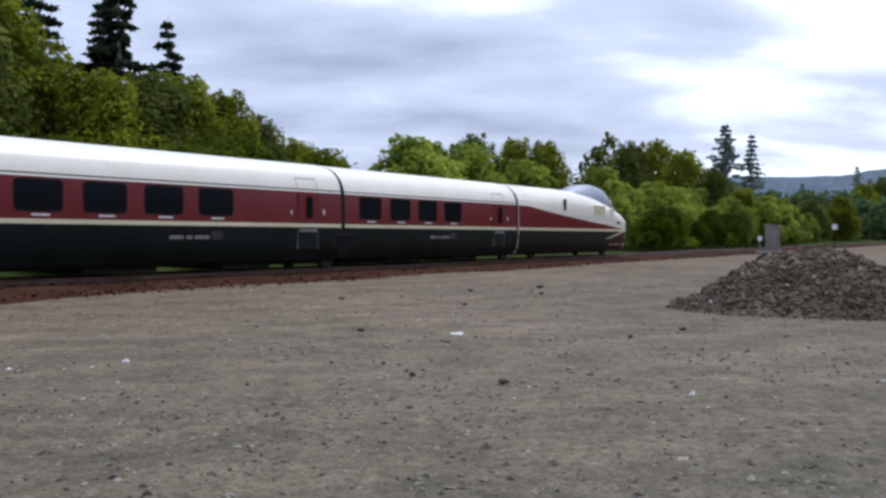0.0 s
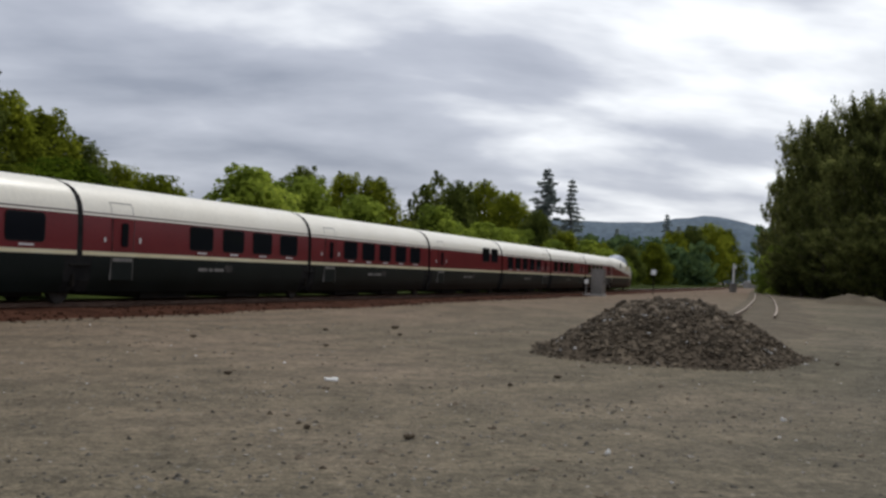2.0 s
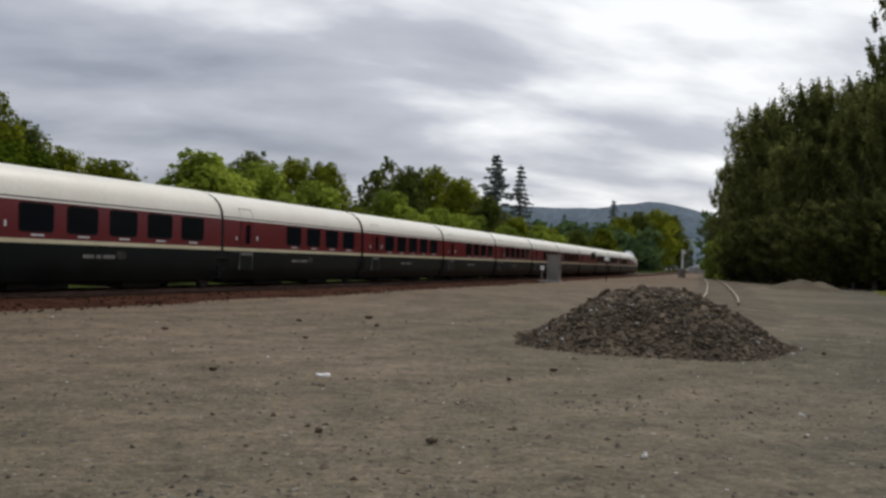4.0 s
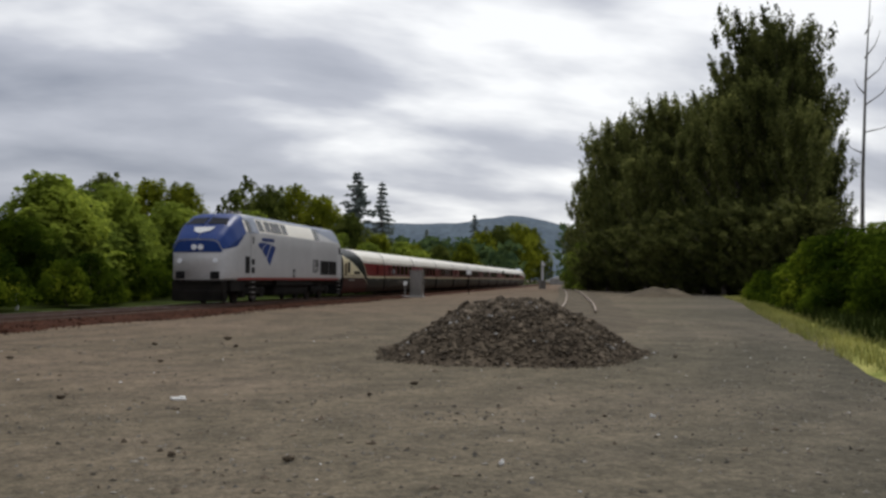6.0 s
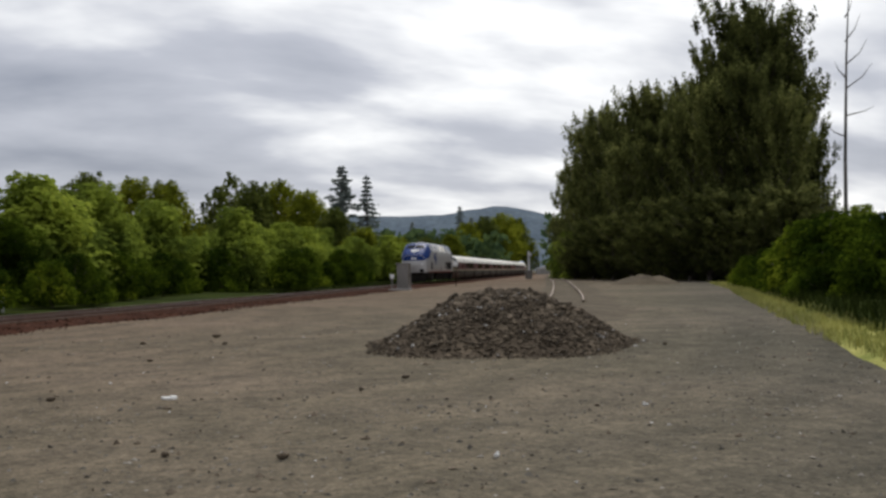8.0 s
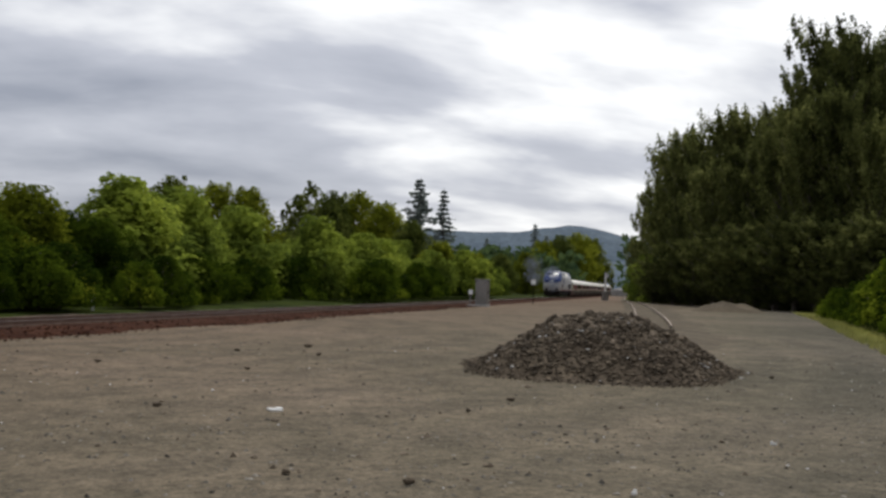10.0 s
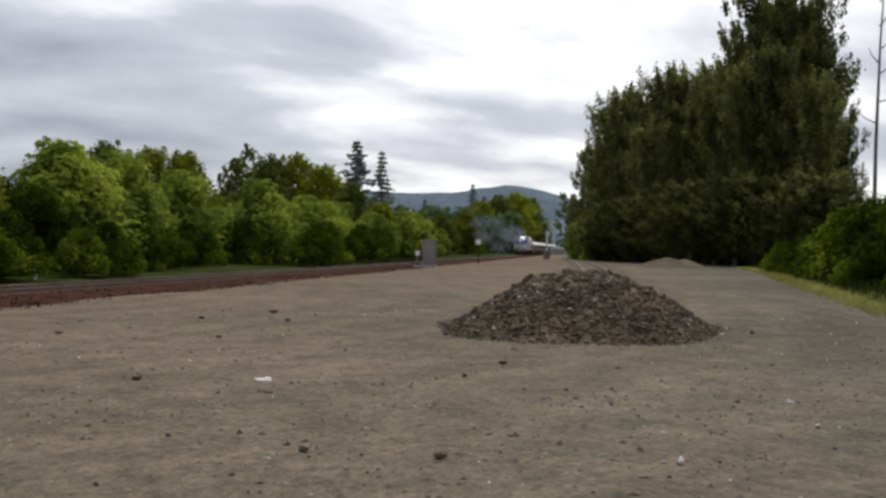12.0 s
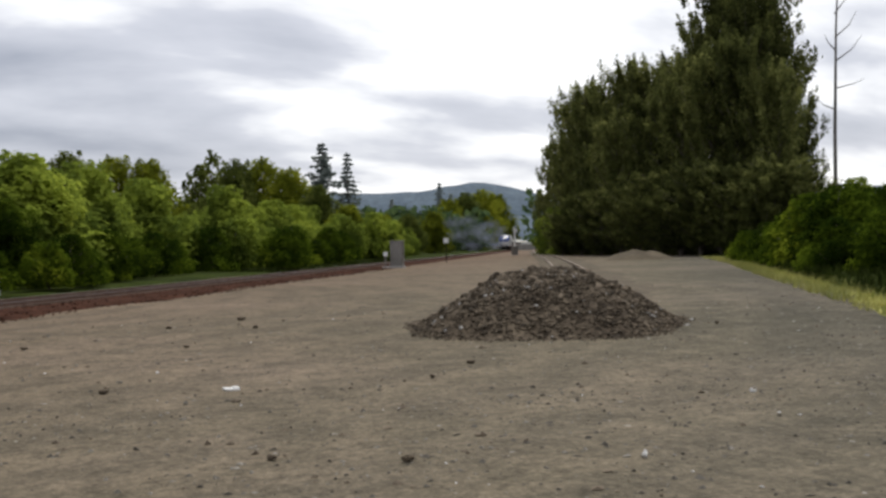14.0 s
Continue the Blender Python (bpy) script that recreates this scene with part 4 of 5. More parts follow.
# the cottonwood stand on the other side of the lot
for az, d, h, w in [(25.3, 184, 11, 0.95), (26.1, 172, 18.5, 0.9), (26.9, 162, 23.5, 0.85), (27.8, 156, 25.5, 0.8), (28.6, 152, 24, 0.8), (29.3, 148, 26.5, 0.75), (30.1, 150, 25, 0.8), (30.9, 146, 26, 0.75), (31.7, 142, 24.5, 0.75),
                    (32.5, 140, 25, 0.72), (33.5, 138, 29, 0.65), (34.6, 140, 36, 0.62), (35.5, 136, 33.5, 0.75), (36.4, 140, 33.5, 0.72), (37.2, 136, 28, 0.7), (37.9, 128, 16, 0.85),
                    (27.8, 138, 14, 0.9), (29.2, 130, 17, 0.9), (30.7, 124, 19, 0.85), (32.2, 120, 20, 0.85), (33.8, 116, 22, 0.8), (35.2, 114, 23, 0.8), (36.6, 112, 19, 0.8)]:
    COTTON.plant(*polar(az, d), h, w)
for az, d, h in [(26.0, 146, 6), (27.0, 140, 8), (28.0, 132, 8), (29.0, 126, 9), (30.0, 121, 8), (31.0, 117, 9), (32.0, 113, 8), (33.0, 110, 9), (34.0, 108, 8), (35.0, 106, 9), (36.0, 104, 8), (37.0, 104, 9), (38.0, 104, 8)]:
    COTTON.plant(*polar(az, d), h, 2.0)
for k in range(25):
    SCRUB.plant(*polar(25.7 + 0.5 * k, 150 - 2.0 * k + rnd.uniform(-3, 3)), rnd.uniform(1.7, 2.7), rnd.uniform(1.0, 1.4))
# bushes and saplings behind the verge
for az, d, h in [(25.6, 158, 7), (26.2, 150, 6), (35.0, 74, 2.2), (36.0, 68, 2.6), (36.8, 62, 3.0), (37.8, 57, 3.8), (39.0, 54, 4.0), (40.0, 56, 3.7), (41.2, 60, 4.1), (42.4, 60, 4.2), (43.6, 52, 3.9), (45.0, 50, 3.9), (46.6, 48, 3.8), (48.5, 46, 3.9), (50.5, 44, 3.8), (38.6, 46, 2.4), (41.0, 43, 2.6), (43.2, 40, 2.2), (45.2, 37, 2.4), (47.4, 36, 2.6),
                    (40.4, 90, 6.2), (42.4, 92, 6.0), (44.2, 95, 6.4), (46.5, 90, 6.6), (49, 90, 7.0)]:
    (BUSH if h < 6 else THICKET).plant(*polar(az, d), h, 1.15)


def build_snag():
    tv, tf = [], []
    h = 31.0
    top = [(0, 0, 0), (0.15, 0, h * 0.4), (0.5, 0, h * 0.75), (0.95, 0, h)]
    for i in range(3):
        limb(tv, tf, top[i], top[i + 1], 0.27 - 0.08 * i, 0.19 - 0.075 * i, 8)
    for z, dx, dz, y in [(0.55, 2.6, 0.8, 0.3), (0.64, 2.4, 2.2, -0.4), (0.72, 2.0, 2.4, 0.2), (0.8, 1.4, 2.6, 0.3), (0.48, -1.6, 1.2, 0.5), (0.68, -0.9, 1.5, -0.2), (0.88, 0.7, 1.8, 0.1)]:
        p = (0.5 * z, 0, h * z)
        q = (p[0] + dx * 0.7, y, p[2] + dz * 0.5)
        limb(tv, tf, p, q, 0.09, 0.05, 5)
        limb(tv, tf, q, (q[0] + dx * 0.4, y * 1.4, q[2] + dz * 0.6), 0.05, 0.015, 5)
    s = thing("dead_tree", "bare grey dead tree with broken upturned limbs", "dead tree", m=pose(*polar(39.7, 118), 0, 0, 0, -40))
    part("trunk", mesh("trunk", tv, tf, M["grey_wood"], True), s)


build_snag()


def build_far_woods():
    r = np.random.default_rng(7)
    P, S = [], []
    for az in np.arange(-60, 75, 0.55):
        for d in (330, 430, 560):
            h = (12 + 7 * noise.noise((az * 0.5, d, 1))) * (d / 430) ** 0.5
            if 15 < az < 25.5:
                h *= 1.35
            if 22.4 < az < 25.0:
                continue
            x, y = polar(az + r.uniform(-0.3, 0.3), d * r.uniform(0.95, 1.05))
            n = 100
            q = r.normal(0, 1, (n, 3)); q /= np.linalg.norm(q, axis=1)[:, None]
            P.append(np.array([x, y, h * 0.5]) + q * np.array([4.5, 4.5, h * 0.52]) * r.uniform(0.6, 1.05, (n, 1)))
    v, f = leaves(np.concatenate(P), 2.0, r)
    tagged(new("far_woods", mesh("far_woods", v, f, LEAF["far"])), "distant mixed green woods below the ridge", "woods", kind="stuff")


build_far_woods()


# ---- things beside the line ----
def build_cabinet():
    x, y = 24.0, 79.5
    c = thing("relay_cabinet", "grey galvanised railway relay cabinet beside the track", "cabinet", m=pose(x, y, 0.14, 0, 0, 62) @ Matrix.Diagonal((1.0, 1.1, 1.06, 1)))
    part("plinth", solid([("box", (0, 0, 0.08), (1.35, 0.95, 0.2))], "plinth", M["concrete"], 0.02), c)
    part("body", solid([("box", (0, 0, 1.05), (1.2, 0.8, 1.75))], "body", M["cabinet"], 0.03), c)
    part("roof", solid([("box", (0, 0, 1.965), (1.3, 0.92, 0.08))], "roof", M["cabinet"], 0.03), c)
    for dx in (-0.29, 0.29):
        d = part("door", solid([("box", (dx, -0.41, 1.05), (0.55, 0.03, 1.6))], "door", M["cabinet"], 0.01), c)
        part("handle", solid([("box", (dx * 0.25, -0.44, 1.05), (0.03, 0.04, 0.18))], "handle", M["steel"], 0.005), d)
    p = thing("signal_post", "short white post with a small lamp head beside the cabinet", "post", m=pose(22.9, 79.0, 0.14))
    part("base", solid([("box", (0, 0, 0.08), (0.5, 0.4, 0.16))], "base", M["concrete"], 0.02), p)
    part("post", solid([("cyl", (0, 0, 0.55), 0.06, 0.9, "z")], "post", M["cabinet"]), p)
    part("head", solid([("box", (0, -0.02, 1.1), (0.3, 0.24, 0.34))], "head", M["sign"], 0.05), p)
    s = thing("trackside_sign", "small square white sign on a dark post by the track", "sign", m=pose(34.9, 98.0, 0.1, 0, 0, -20))
    part("post", solid([("cyl", (0, 0.03, 1.05), 0.045, 2.1, "z")], "post", M["under"]), s)
    part("panel", solid([("box", (0, 0, 2.2), (0.48, 0.03, 0.48))], "panel", M["sign"], 0.01), s)
    w = thing("marker_post", "short white marker post among the trackside weeds", "post", m=pose(*polar(-3.6, 46.5), 0.15))
    part("post", solid([("box", (0, 0, 0.32), (0.12, 0.06, 0.64))], "post", M["sign"], 0.02), w)
    part("cap", solid([("box", (0, 0, 0.66), (0.15, 0.07, 0.04))], "cap", M["sign"], 0.01), w)
    g = thing("signal_mast", "pale grey signal mast standing by the far trees", "mast", m=pose(*polar(23.55, 168), 0.1))
    part("mast", solid([("cyl", (0, 0, 2.2), 0.16, 4.4, "z")], "mast", M["sign"]), g)
    part("crossarm", solid([("box", (0.1, -0.1, 3.9), (0.6, 0.14, 0.5))], "crossarm", M["sign"], 0.03), g)
    part("housing", solid([("box", (0.0, 0.1, 0.7), (0.9, 0.7, 1.4))], "housing", M["cabinet"], 0.04), g)
    # added block, stands in for unidentified pale shapes at the track's far end
    h = thing("shed", "low pale stand-in block half hidden among the far trees", "shed", m=pose(*polar(24.4, 330), 0.1, 0, 0, -30))
    part("wall", solid([("box", (0, 0, 0.9), (5, 4, 1.8))], "wall", M["concrete"], 0.05), h)
    part("roof", poly_plate([(-2.8, 1.8), (2.8, 1.8), (0, 2.6)], -2.2, 2.2, "roof", M["sign"]), h)


build_cabinet()


# ---- the train ----
PITCH = 13.14
PROF = [(0.0, 1.30), (0.30, 1.30), (0.6, 1.42), (1.0, 1.47), (1.31, 1.48), (2.0, 1.475), (2.35, 1.455), (2.6, 1.41), (2.85, 1.30), (3.02, 1.13), (3.15, 0.9), (3.24, 0.6), (3.285, 0.3), (3.3, 0.0)]
PZ, PY = [a for a, _ in PROF], [b for _, b in PROF]


def half_width(z):
    return float(np.interp(z, PZ, PY))


def plain(x, y, z):
    return x, y, z


def side_patch(zs, xl, xr, off, name, material, warp=plain, nx=6, both=True):
    """A skin that lies on the car's side between xl(z) and xr(z), on both sides of the car."""
    v, f = [], []
    for sgn in (-1, 1) if both else (-1,):
        k = len(v)
        for z in zs:
            a, b = xl(z), xr(z)
            for i in range(nx):
                x = a + (b - a) * i / (nx - 1)
                v.append(warp(x, sgn * (half_width(z) + off), z + (off if z > 3.0 else 0)))
        for j in range(len(zs) - 1):
            for i in range(nx - 1):
                p = k + j * nx + i
                q = (p, p + 1, p + nx + 1, p + nx)
                f.append(q if sgn < 0 else q[::-1])
    return mesh(name, v, f, material, True)


def core(x0, x1, name, material, warp=plain, n=2, z0=0.3):
    """The closed car body under its painted skins."""
    zs = [z0] + [z for z in PZ if z > z0]
    ring = [(-half_width(z), z) for z in zs] + [(half_width(z), z) for z in zs[-2::-1]]
    v, f, m = [], [], len(ring)
    for i in range(n):
        x = x0 + (x1 - x0) * i / (n - 1)
        v += [warp(x, y, z) for y, z in ring]
    for i in range(n - 1):
        for j in range(m):
            a, b = i * m + j, i * m + (j + 1) % m
            f.append((a, b, b + m, a + m))
    f += [tuple(range(m - 1, -1, -1)), tuple(range((n - 1) * m, n * m))]
    return mesh(name, v, f, material)


ROOF_Z = [2.46, 2.6, 2.75, 2.85, 2.94, 3.02, 3.09, 3.15, 3.2, 3.24, 3.265, 3.285, 3.295, 3.3]


def wheels(parent, x, wide=0.5):
    ax = part("wheelset", solid([("cyl", (x, -0.75, 0.42), 0.42, 0.13, "y"), ("cyl", (x, 0.75, 0.42), 0.42, 0.13, "y"), ("cyl", (x, 0, 0.42), 0.08, 1.5, "y"), ("cyl", (x, -0.75, 0.42), 0.46, 0.03, "y"), ("cyl", (x, 0.75, 0.42), 0.46, 0.03, "y")], "wheelset", M["steel"]), parent)
    part("axle_box", solid([("box", (x, -1.0, 0.45), (wide, 0.16, 0.36)), ("box", (x, 1.0, 0.45), (wide, 0.16, 0.36))], "axle_box", M["under"], 0.03), parent)


def lettering_bars(parent, x, z, widths, y, h=0.1, material=None):
    for w in widths:
        part("lettering", slab(x + w / 2, z, w, h, -y, -y + 0.02, 0.02, "lettering", material or M["cabinet"]), parent)
        x += w + 0.09


def coach(kind):
    """One articulated car. kind: number of windows and the end at which the door is."""
    windows, end = kind
    c = thing("train_coach", {5: "cream, maroon and dark green coach with five dark windows", 4: "cream, maroon and dark green coach with four dark windows", 2: "cream, maroon and dark green bistro coach with two high windows"}[windows], "train coach", "coaches of the train")
    a, b = -6.43, 6.43
    lo, hi = (lambda z: a), (lambda z: b)
    part("body", core(a + 0.02, b - 0.02, "body", M["black"]), c)
    part("skirt", side_patch([0.3, 0.45, 0.6, 0.8, 1.0, 1.2, 1.28], lambda z: a + 0.42, lambda z: b - 0.42, 0.012, "skirt", M["green"]), c)
    part("waist_stripe", side_patch([1.284, 1.34, 1.396], lo, hi, 0.016, "waist_stripe", M["cream"]), c)
    part("side_panel", side_patch([1.40, 1.7, 2.0, 2.2, 2.346], lo, hi, 0.012, "side_panel", M["red"]), c)
    part("pale_line", side_patch([2.35, 2.40], lo, hi, 0.014, "pale_line", M["white"]), c)
    part("dark_line", side_patch([2.404, 2.436], lo, hi, 0.014, "dark_line", M["line"]), c)
    part("roof", side_patch([2.44] + ROOF_Z, lo, hi, 0.012, "roof", M["white"]), c)
    part("bellows", core(6.40, 6.72, "bellows", M["black"], lambda x, y, z: (x, y * 0.965, 0.35 + (z - 0.3) * 0.955)), c)
    part("underframe", solid([("box", (0, 0, 0.32), (11.4, 2.2, 0.24)), ("box", (-2.2, 0, 0.2), (2.4, 2.3, 0.2)), ("box", (2.4, 0, 0.2), (2.0, 2.3, 0.2))], "underframe", M["under"], 0.03), c)
    wheels(c, 6.57)
    part("coupling_beam", solid([("box", (6.57, 0, 0.78), (0.9, 2.3, 0.16)), ("box", (6.57, -1.46, 1.02), (0.8, 0.1, 0.05)), ("box", (6.35, -1.45, 0.62), (0.1, 0.12, 0.34))], "coupling_beam", M["under"], 0.03), c)
    f = 1 if end == "F" else -1
    dx = 4.75 * f
    door = part("door", slab(dx, 1.875, 0.9, 0.90, -1.505, -1.48, 0.03, "door", M["red"]), c)
    part("lower_door", slab(dx, 0.95, 0.9, 0.62, -1.50, -1.44, 0.03, "lower_door", M["green"]), door)
    for o in (-0.48, 0.48):
        part("door_seal", slab(dx + o, 1.87, 0.014, 0.92, -1.507, -1.48, 0.005, "door_seal", M["line"]), door)
        part("door_seal", slab(dx + o, 0.95, 0.012, 0.64, -1.504, -1.44, 0.005, "door_seal", M["cabinet"]), door)
        part("door_seal", side_patch([2.44, 2.52, 2.6, 2.68, 2.75], lambda z: dx + o - 0.012, lambda z: dx + o + 0.012, 0.018, "door_seal", M["cabinet"], nx=2, both=False), door)
    part("door_seal", side_patch([2.74, 2.766], lambda z: dx - 0.49, lambda z: dx + 0.49, 0.018, "door_seal", M["cabinet"], nx=4, both=False), door)
    part("door_window", slab(dx + 0.05, 1.88, 0.28, 0.66, -1.535, -1.5, 0.08, "door_window", M["glass"]), door)
    part("step_light", slab(dx, 1.19, 0.85, 0.1, -1.515, -1.485, 0.03, "step_light", M["cabinet"]), door)
    part("door_release", slab(dx + 0.78, 1.75, 0.07, 0.16, -1.51, -1.48, 0.02, "door_release", M["sign"]), c)
    part("door_release", slab(dx - 0.78 , 1.72, 0.06, 0.12, -1.51, -1.48, 0.02, "door_release", M["sign"]), c)
    if windows == 2:
        xs, z, w, h = [3.15, 4.88], 2.28, 1.26, 0.72
    else:
        z, w, h = 1.93, 1.24, 0.66
        first = -4.89 if windows == 4 else -4.62
        step = 1.90 if windows == 4 else 1.86
        xs = [first + step * i for i in range(windows)]
        if f < 0:
            xs = [-first - step * i for i in range(windows)]
    for x in xs:
        for sg in (-1, 1):
            y0, y1 = (-1.505, -1.47) if sg < 0 else (1.47, 1.505)
            wn = part("window", slab(x, z, w, h, y0, y1, 0.10, "window", M["glass"]), c)
            part("window_seal", slab(x, z, w + 0.09, h + 0.09, y0 + 0.008 if sg < 0 else y0 - 0.004, y1 if sg < 0 else y1 - 0.008, 0.13, "window_seal", M["black"]), wn)
        if windows != 2:
            part("reservation_plate", slab(x + 0.05, 1.49, 0.5, 0.05, -1.50, -1.47, 0.02, "reservation_plate", M["sign"]), c)
    lettering_bars(c, -0.9, 0.98, [0.5, 0.22, 0.55], 1.485, 0.1)
    part("emblem", slab(0.85, 1.03, 0.5, 0.22, -1.488, -1.462, 0.1, "emblem", M["steel"]), c)
    return c


def tail_car():
    """The car next to the locomotive, with the dark green sweep over its cream end."""
    c = thing("train_end_car", "cream and maroon end car with a dark green sweep", "train coach", "coaches of the train")
    a, b = -6.55, 6.43
    up = lambda z: float(np.interp(z, [0.3, 0.95, 1.35, 1.8, 2.2, 2.5, 2.8, 3.1, 3.3], [0.55, 0.55, 0.5, 0.05, -0.5, -1.0, -1.7, -2.5, -3.0]))
    low = lambda z: float(np.interp(z, [0.3, 0.95, 1.5, 1.95, 2.35, 2.75], [0.5, 0.45, -0.9, -2.5, -4.0, a]))
    part("body", core(a + 0.02, b - 0.02, "body", M["black"]), c)
    zz = [1.40, 1.55, 1.7, 1.85, 2.0, 2.15, 2.346]
    part("end_panel", side_patch([1.45, 1.6, 1.8, 2.0, 2.2, 2.4, 2.6, 2.74], lambda z: a, low, 0.013, "end_panel", M["cream"]), c)
    part("lower_panel", side_patch([0.3, 0.45, 0.6, 0.8, 0.95, 1.1, 1.28], lambda z: a, low, 0.013, "lower_panel", M["maroon"]), c)
    part("sweep", side_patch([0.95, 1.1, 1.28, 1.5, 1.7, 1.9, 2.1, 2.3, 2.5, 2.7, 2.85, 2.95, 3.05, 3.1, 3.15, 3.2, 3.24, 3.27, 3.29, 3.3], lambda z: low(z) + 0.05, lambda z: up(z) - 0.05, 0.013, "sweep", M["green"], nx=10), c)
    part("sweep_edge", side_patch([1.29, 1.4, 1.6, 1.8, 2.0, 2.2, 2.34], lambda z: up(z) - 0.05, lambda z: up(z) + 0.05, 0.018, "sweep_edge", M["cream"], nx=3, both=False), c)
    part("sweep_edge", side_patch([0.8, 0.95, 1.1, 1.28, 1.5, 1.8, 2.0], lambda z: low(z) - 0.04, lambda z: low(z) + 0.05, 0.018, "sweep_edge", M["cream"], nx=3, both=False), c)
    part("side_panel", side_patch(zz, lambda z: up(z) + 0.05, lambda z: b, 0.012, "side_panel", M["red"], nx=10), c)
    part("pale_line", side_patch([2.35, 2.40], lambda z: up(z), lambda z: b, 0.014, "pale_line", M["white"]), c)
    part("dark_line", side_patch([2.404, 2.436], lambda z: up(z), lambda z: b, 0.014, "dark_line", M["line"]), c)
    part("roof", side_patch([2.44] + ROOF_Z, lambda z: up(z), lambda z: b, 0.012, "roof", M["white"], nx=10), c)
    part("skirt", side_patch([0.3, 0.45, 0.6, 0.8, 1.0, 1.2, 1.28], lambda z: 0.56, lambda z: b, 0.012, "skirt", M["green"]), c)
    part("waist_stripe", side_patch([1.284, 1.34, 1.396], lambda z: 0.5, lambda z: b, 0.016, "waist_stripe", M["cream"]), c)
    part("waist_stripe", side_patch([1.30, 1.34, 1.38], lambda z: a, lambda z: -0.5, 0.016, "waist_stripe", M["cream"]), c)
    part("waist_band", side_patch([1.384, 1.446], lambda z: a, lambda z: -0.7, 0.014, "waist_band", M["line"]), c)
    part("bellows", core(6.40, 6.72, "bellows", M["black"], lambda x, y, z: (x, y * 0.965, 0.35 + (z - 0.3) * 0.955)), c)
    part("underframe", solid([("box", (0, 0, 0.32), (11.4, 2.2, 0.24))], "underframe", M["under"], 0.03), c)
    wheels(c, 6.57)
    wheels(c, -4.4, 0.9)
    d = part("crew_door", slab(-5.1, 1.93, 0.85, 0.98, -1.505, -1.475, 0.06, "crew_door", M["cream"]), c)
    part("door_window", slab(-5.1, 1.97, 0.55, 0.76, -1.525, -1.5, 0.12, "door_window", M["glass"]), d)
    d = part("door", slab(3.9, 1.875, 0.9, 0.90, -1.505, -1.48, 0.03, "door", M["red"]), c)
    part("door_window", slab(3.95, 1.88, 0.28, 0.66, -1.535, -1.5, 0.08, "door_window", M["glass"]), d)
    part("step_light", slab(3.9, 1.19, 0.85, 0.1, -1.53, -1.485, 0.03, "step_light", M["cabinet"]), d)
    for x in (-6.2, -5.85):
        part("grab_rail", solid([("cyl", (x, -1.53, 1.85), 0.03, 0.8, "z")], "grab_rail", M["ballast"]), c)
    lettering_bars(c, -3.55, 1.62, [0.95, 0.75], 1.505, 0.2, M["under"])
    lettering_bars(c, -5.0, 1.14, [0.3, 1.1], 1.50, 0.12, M["cabinet"])
    return c


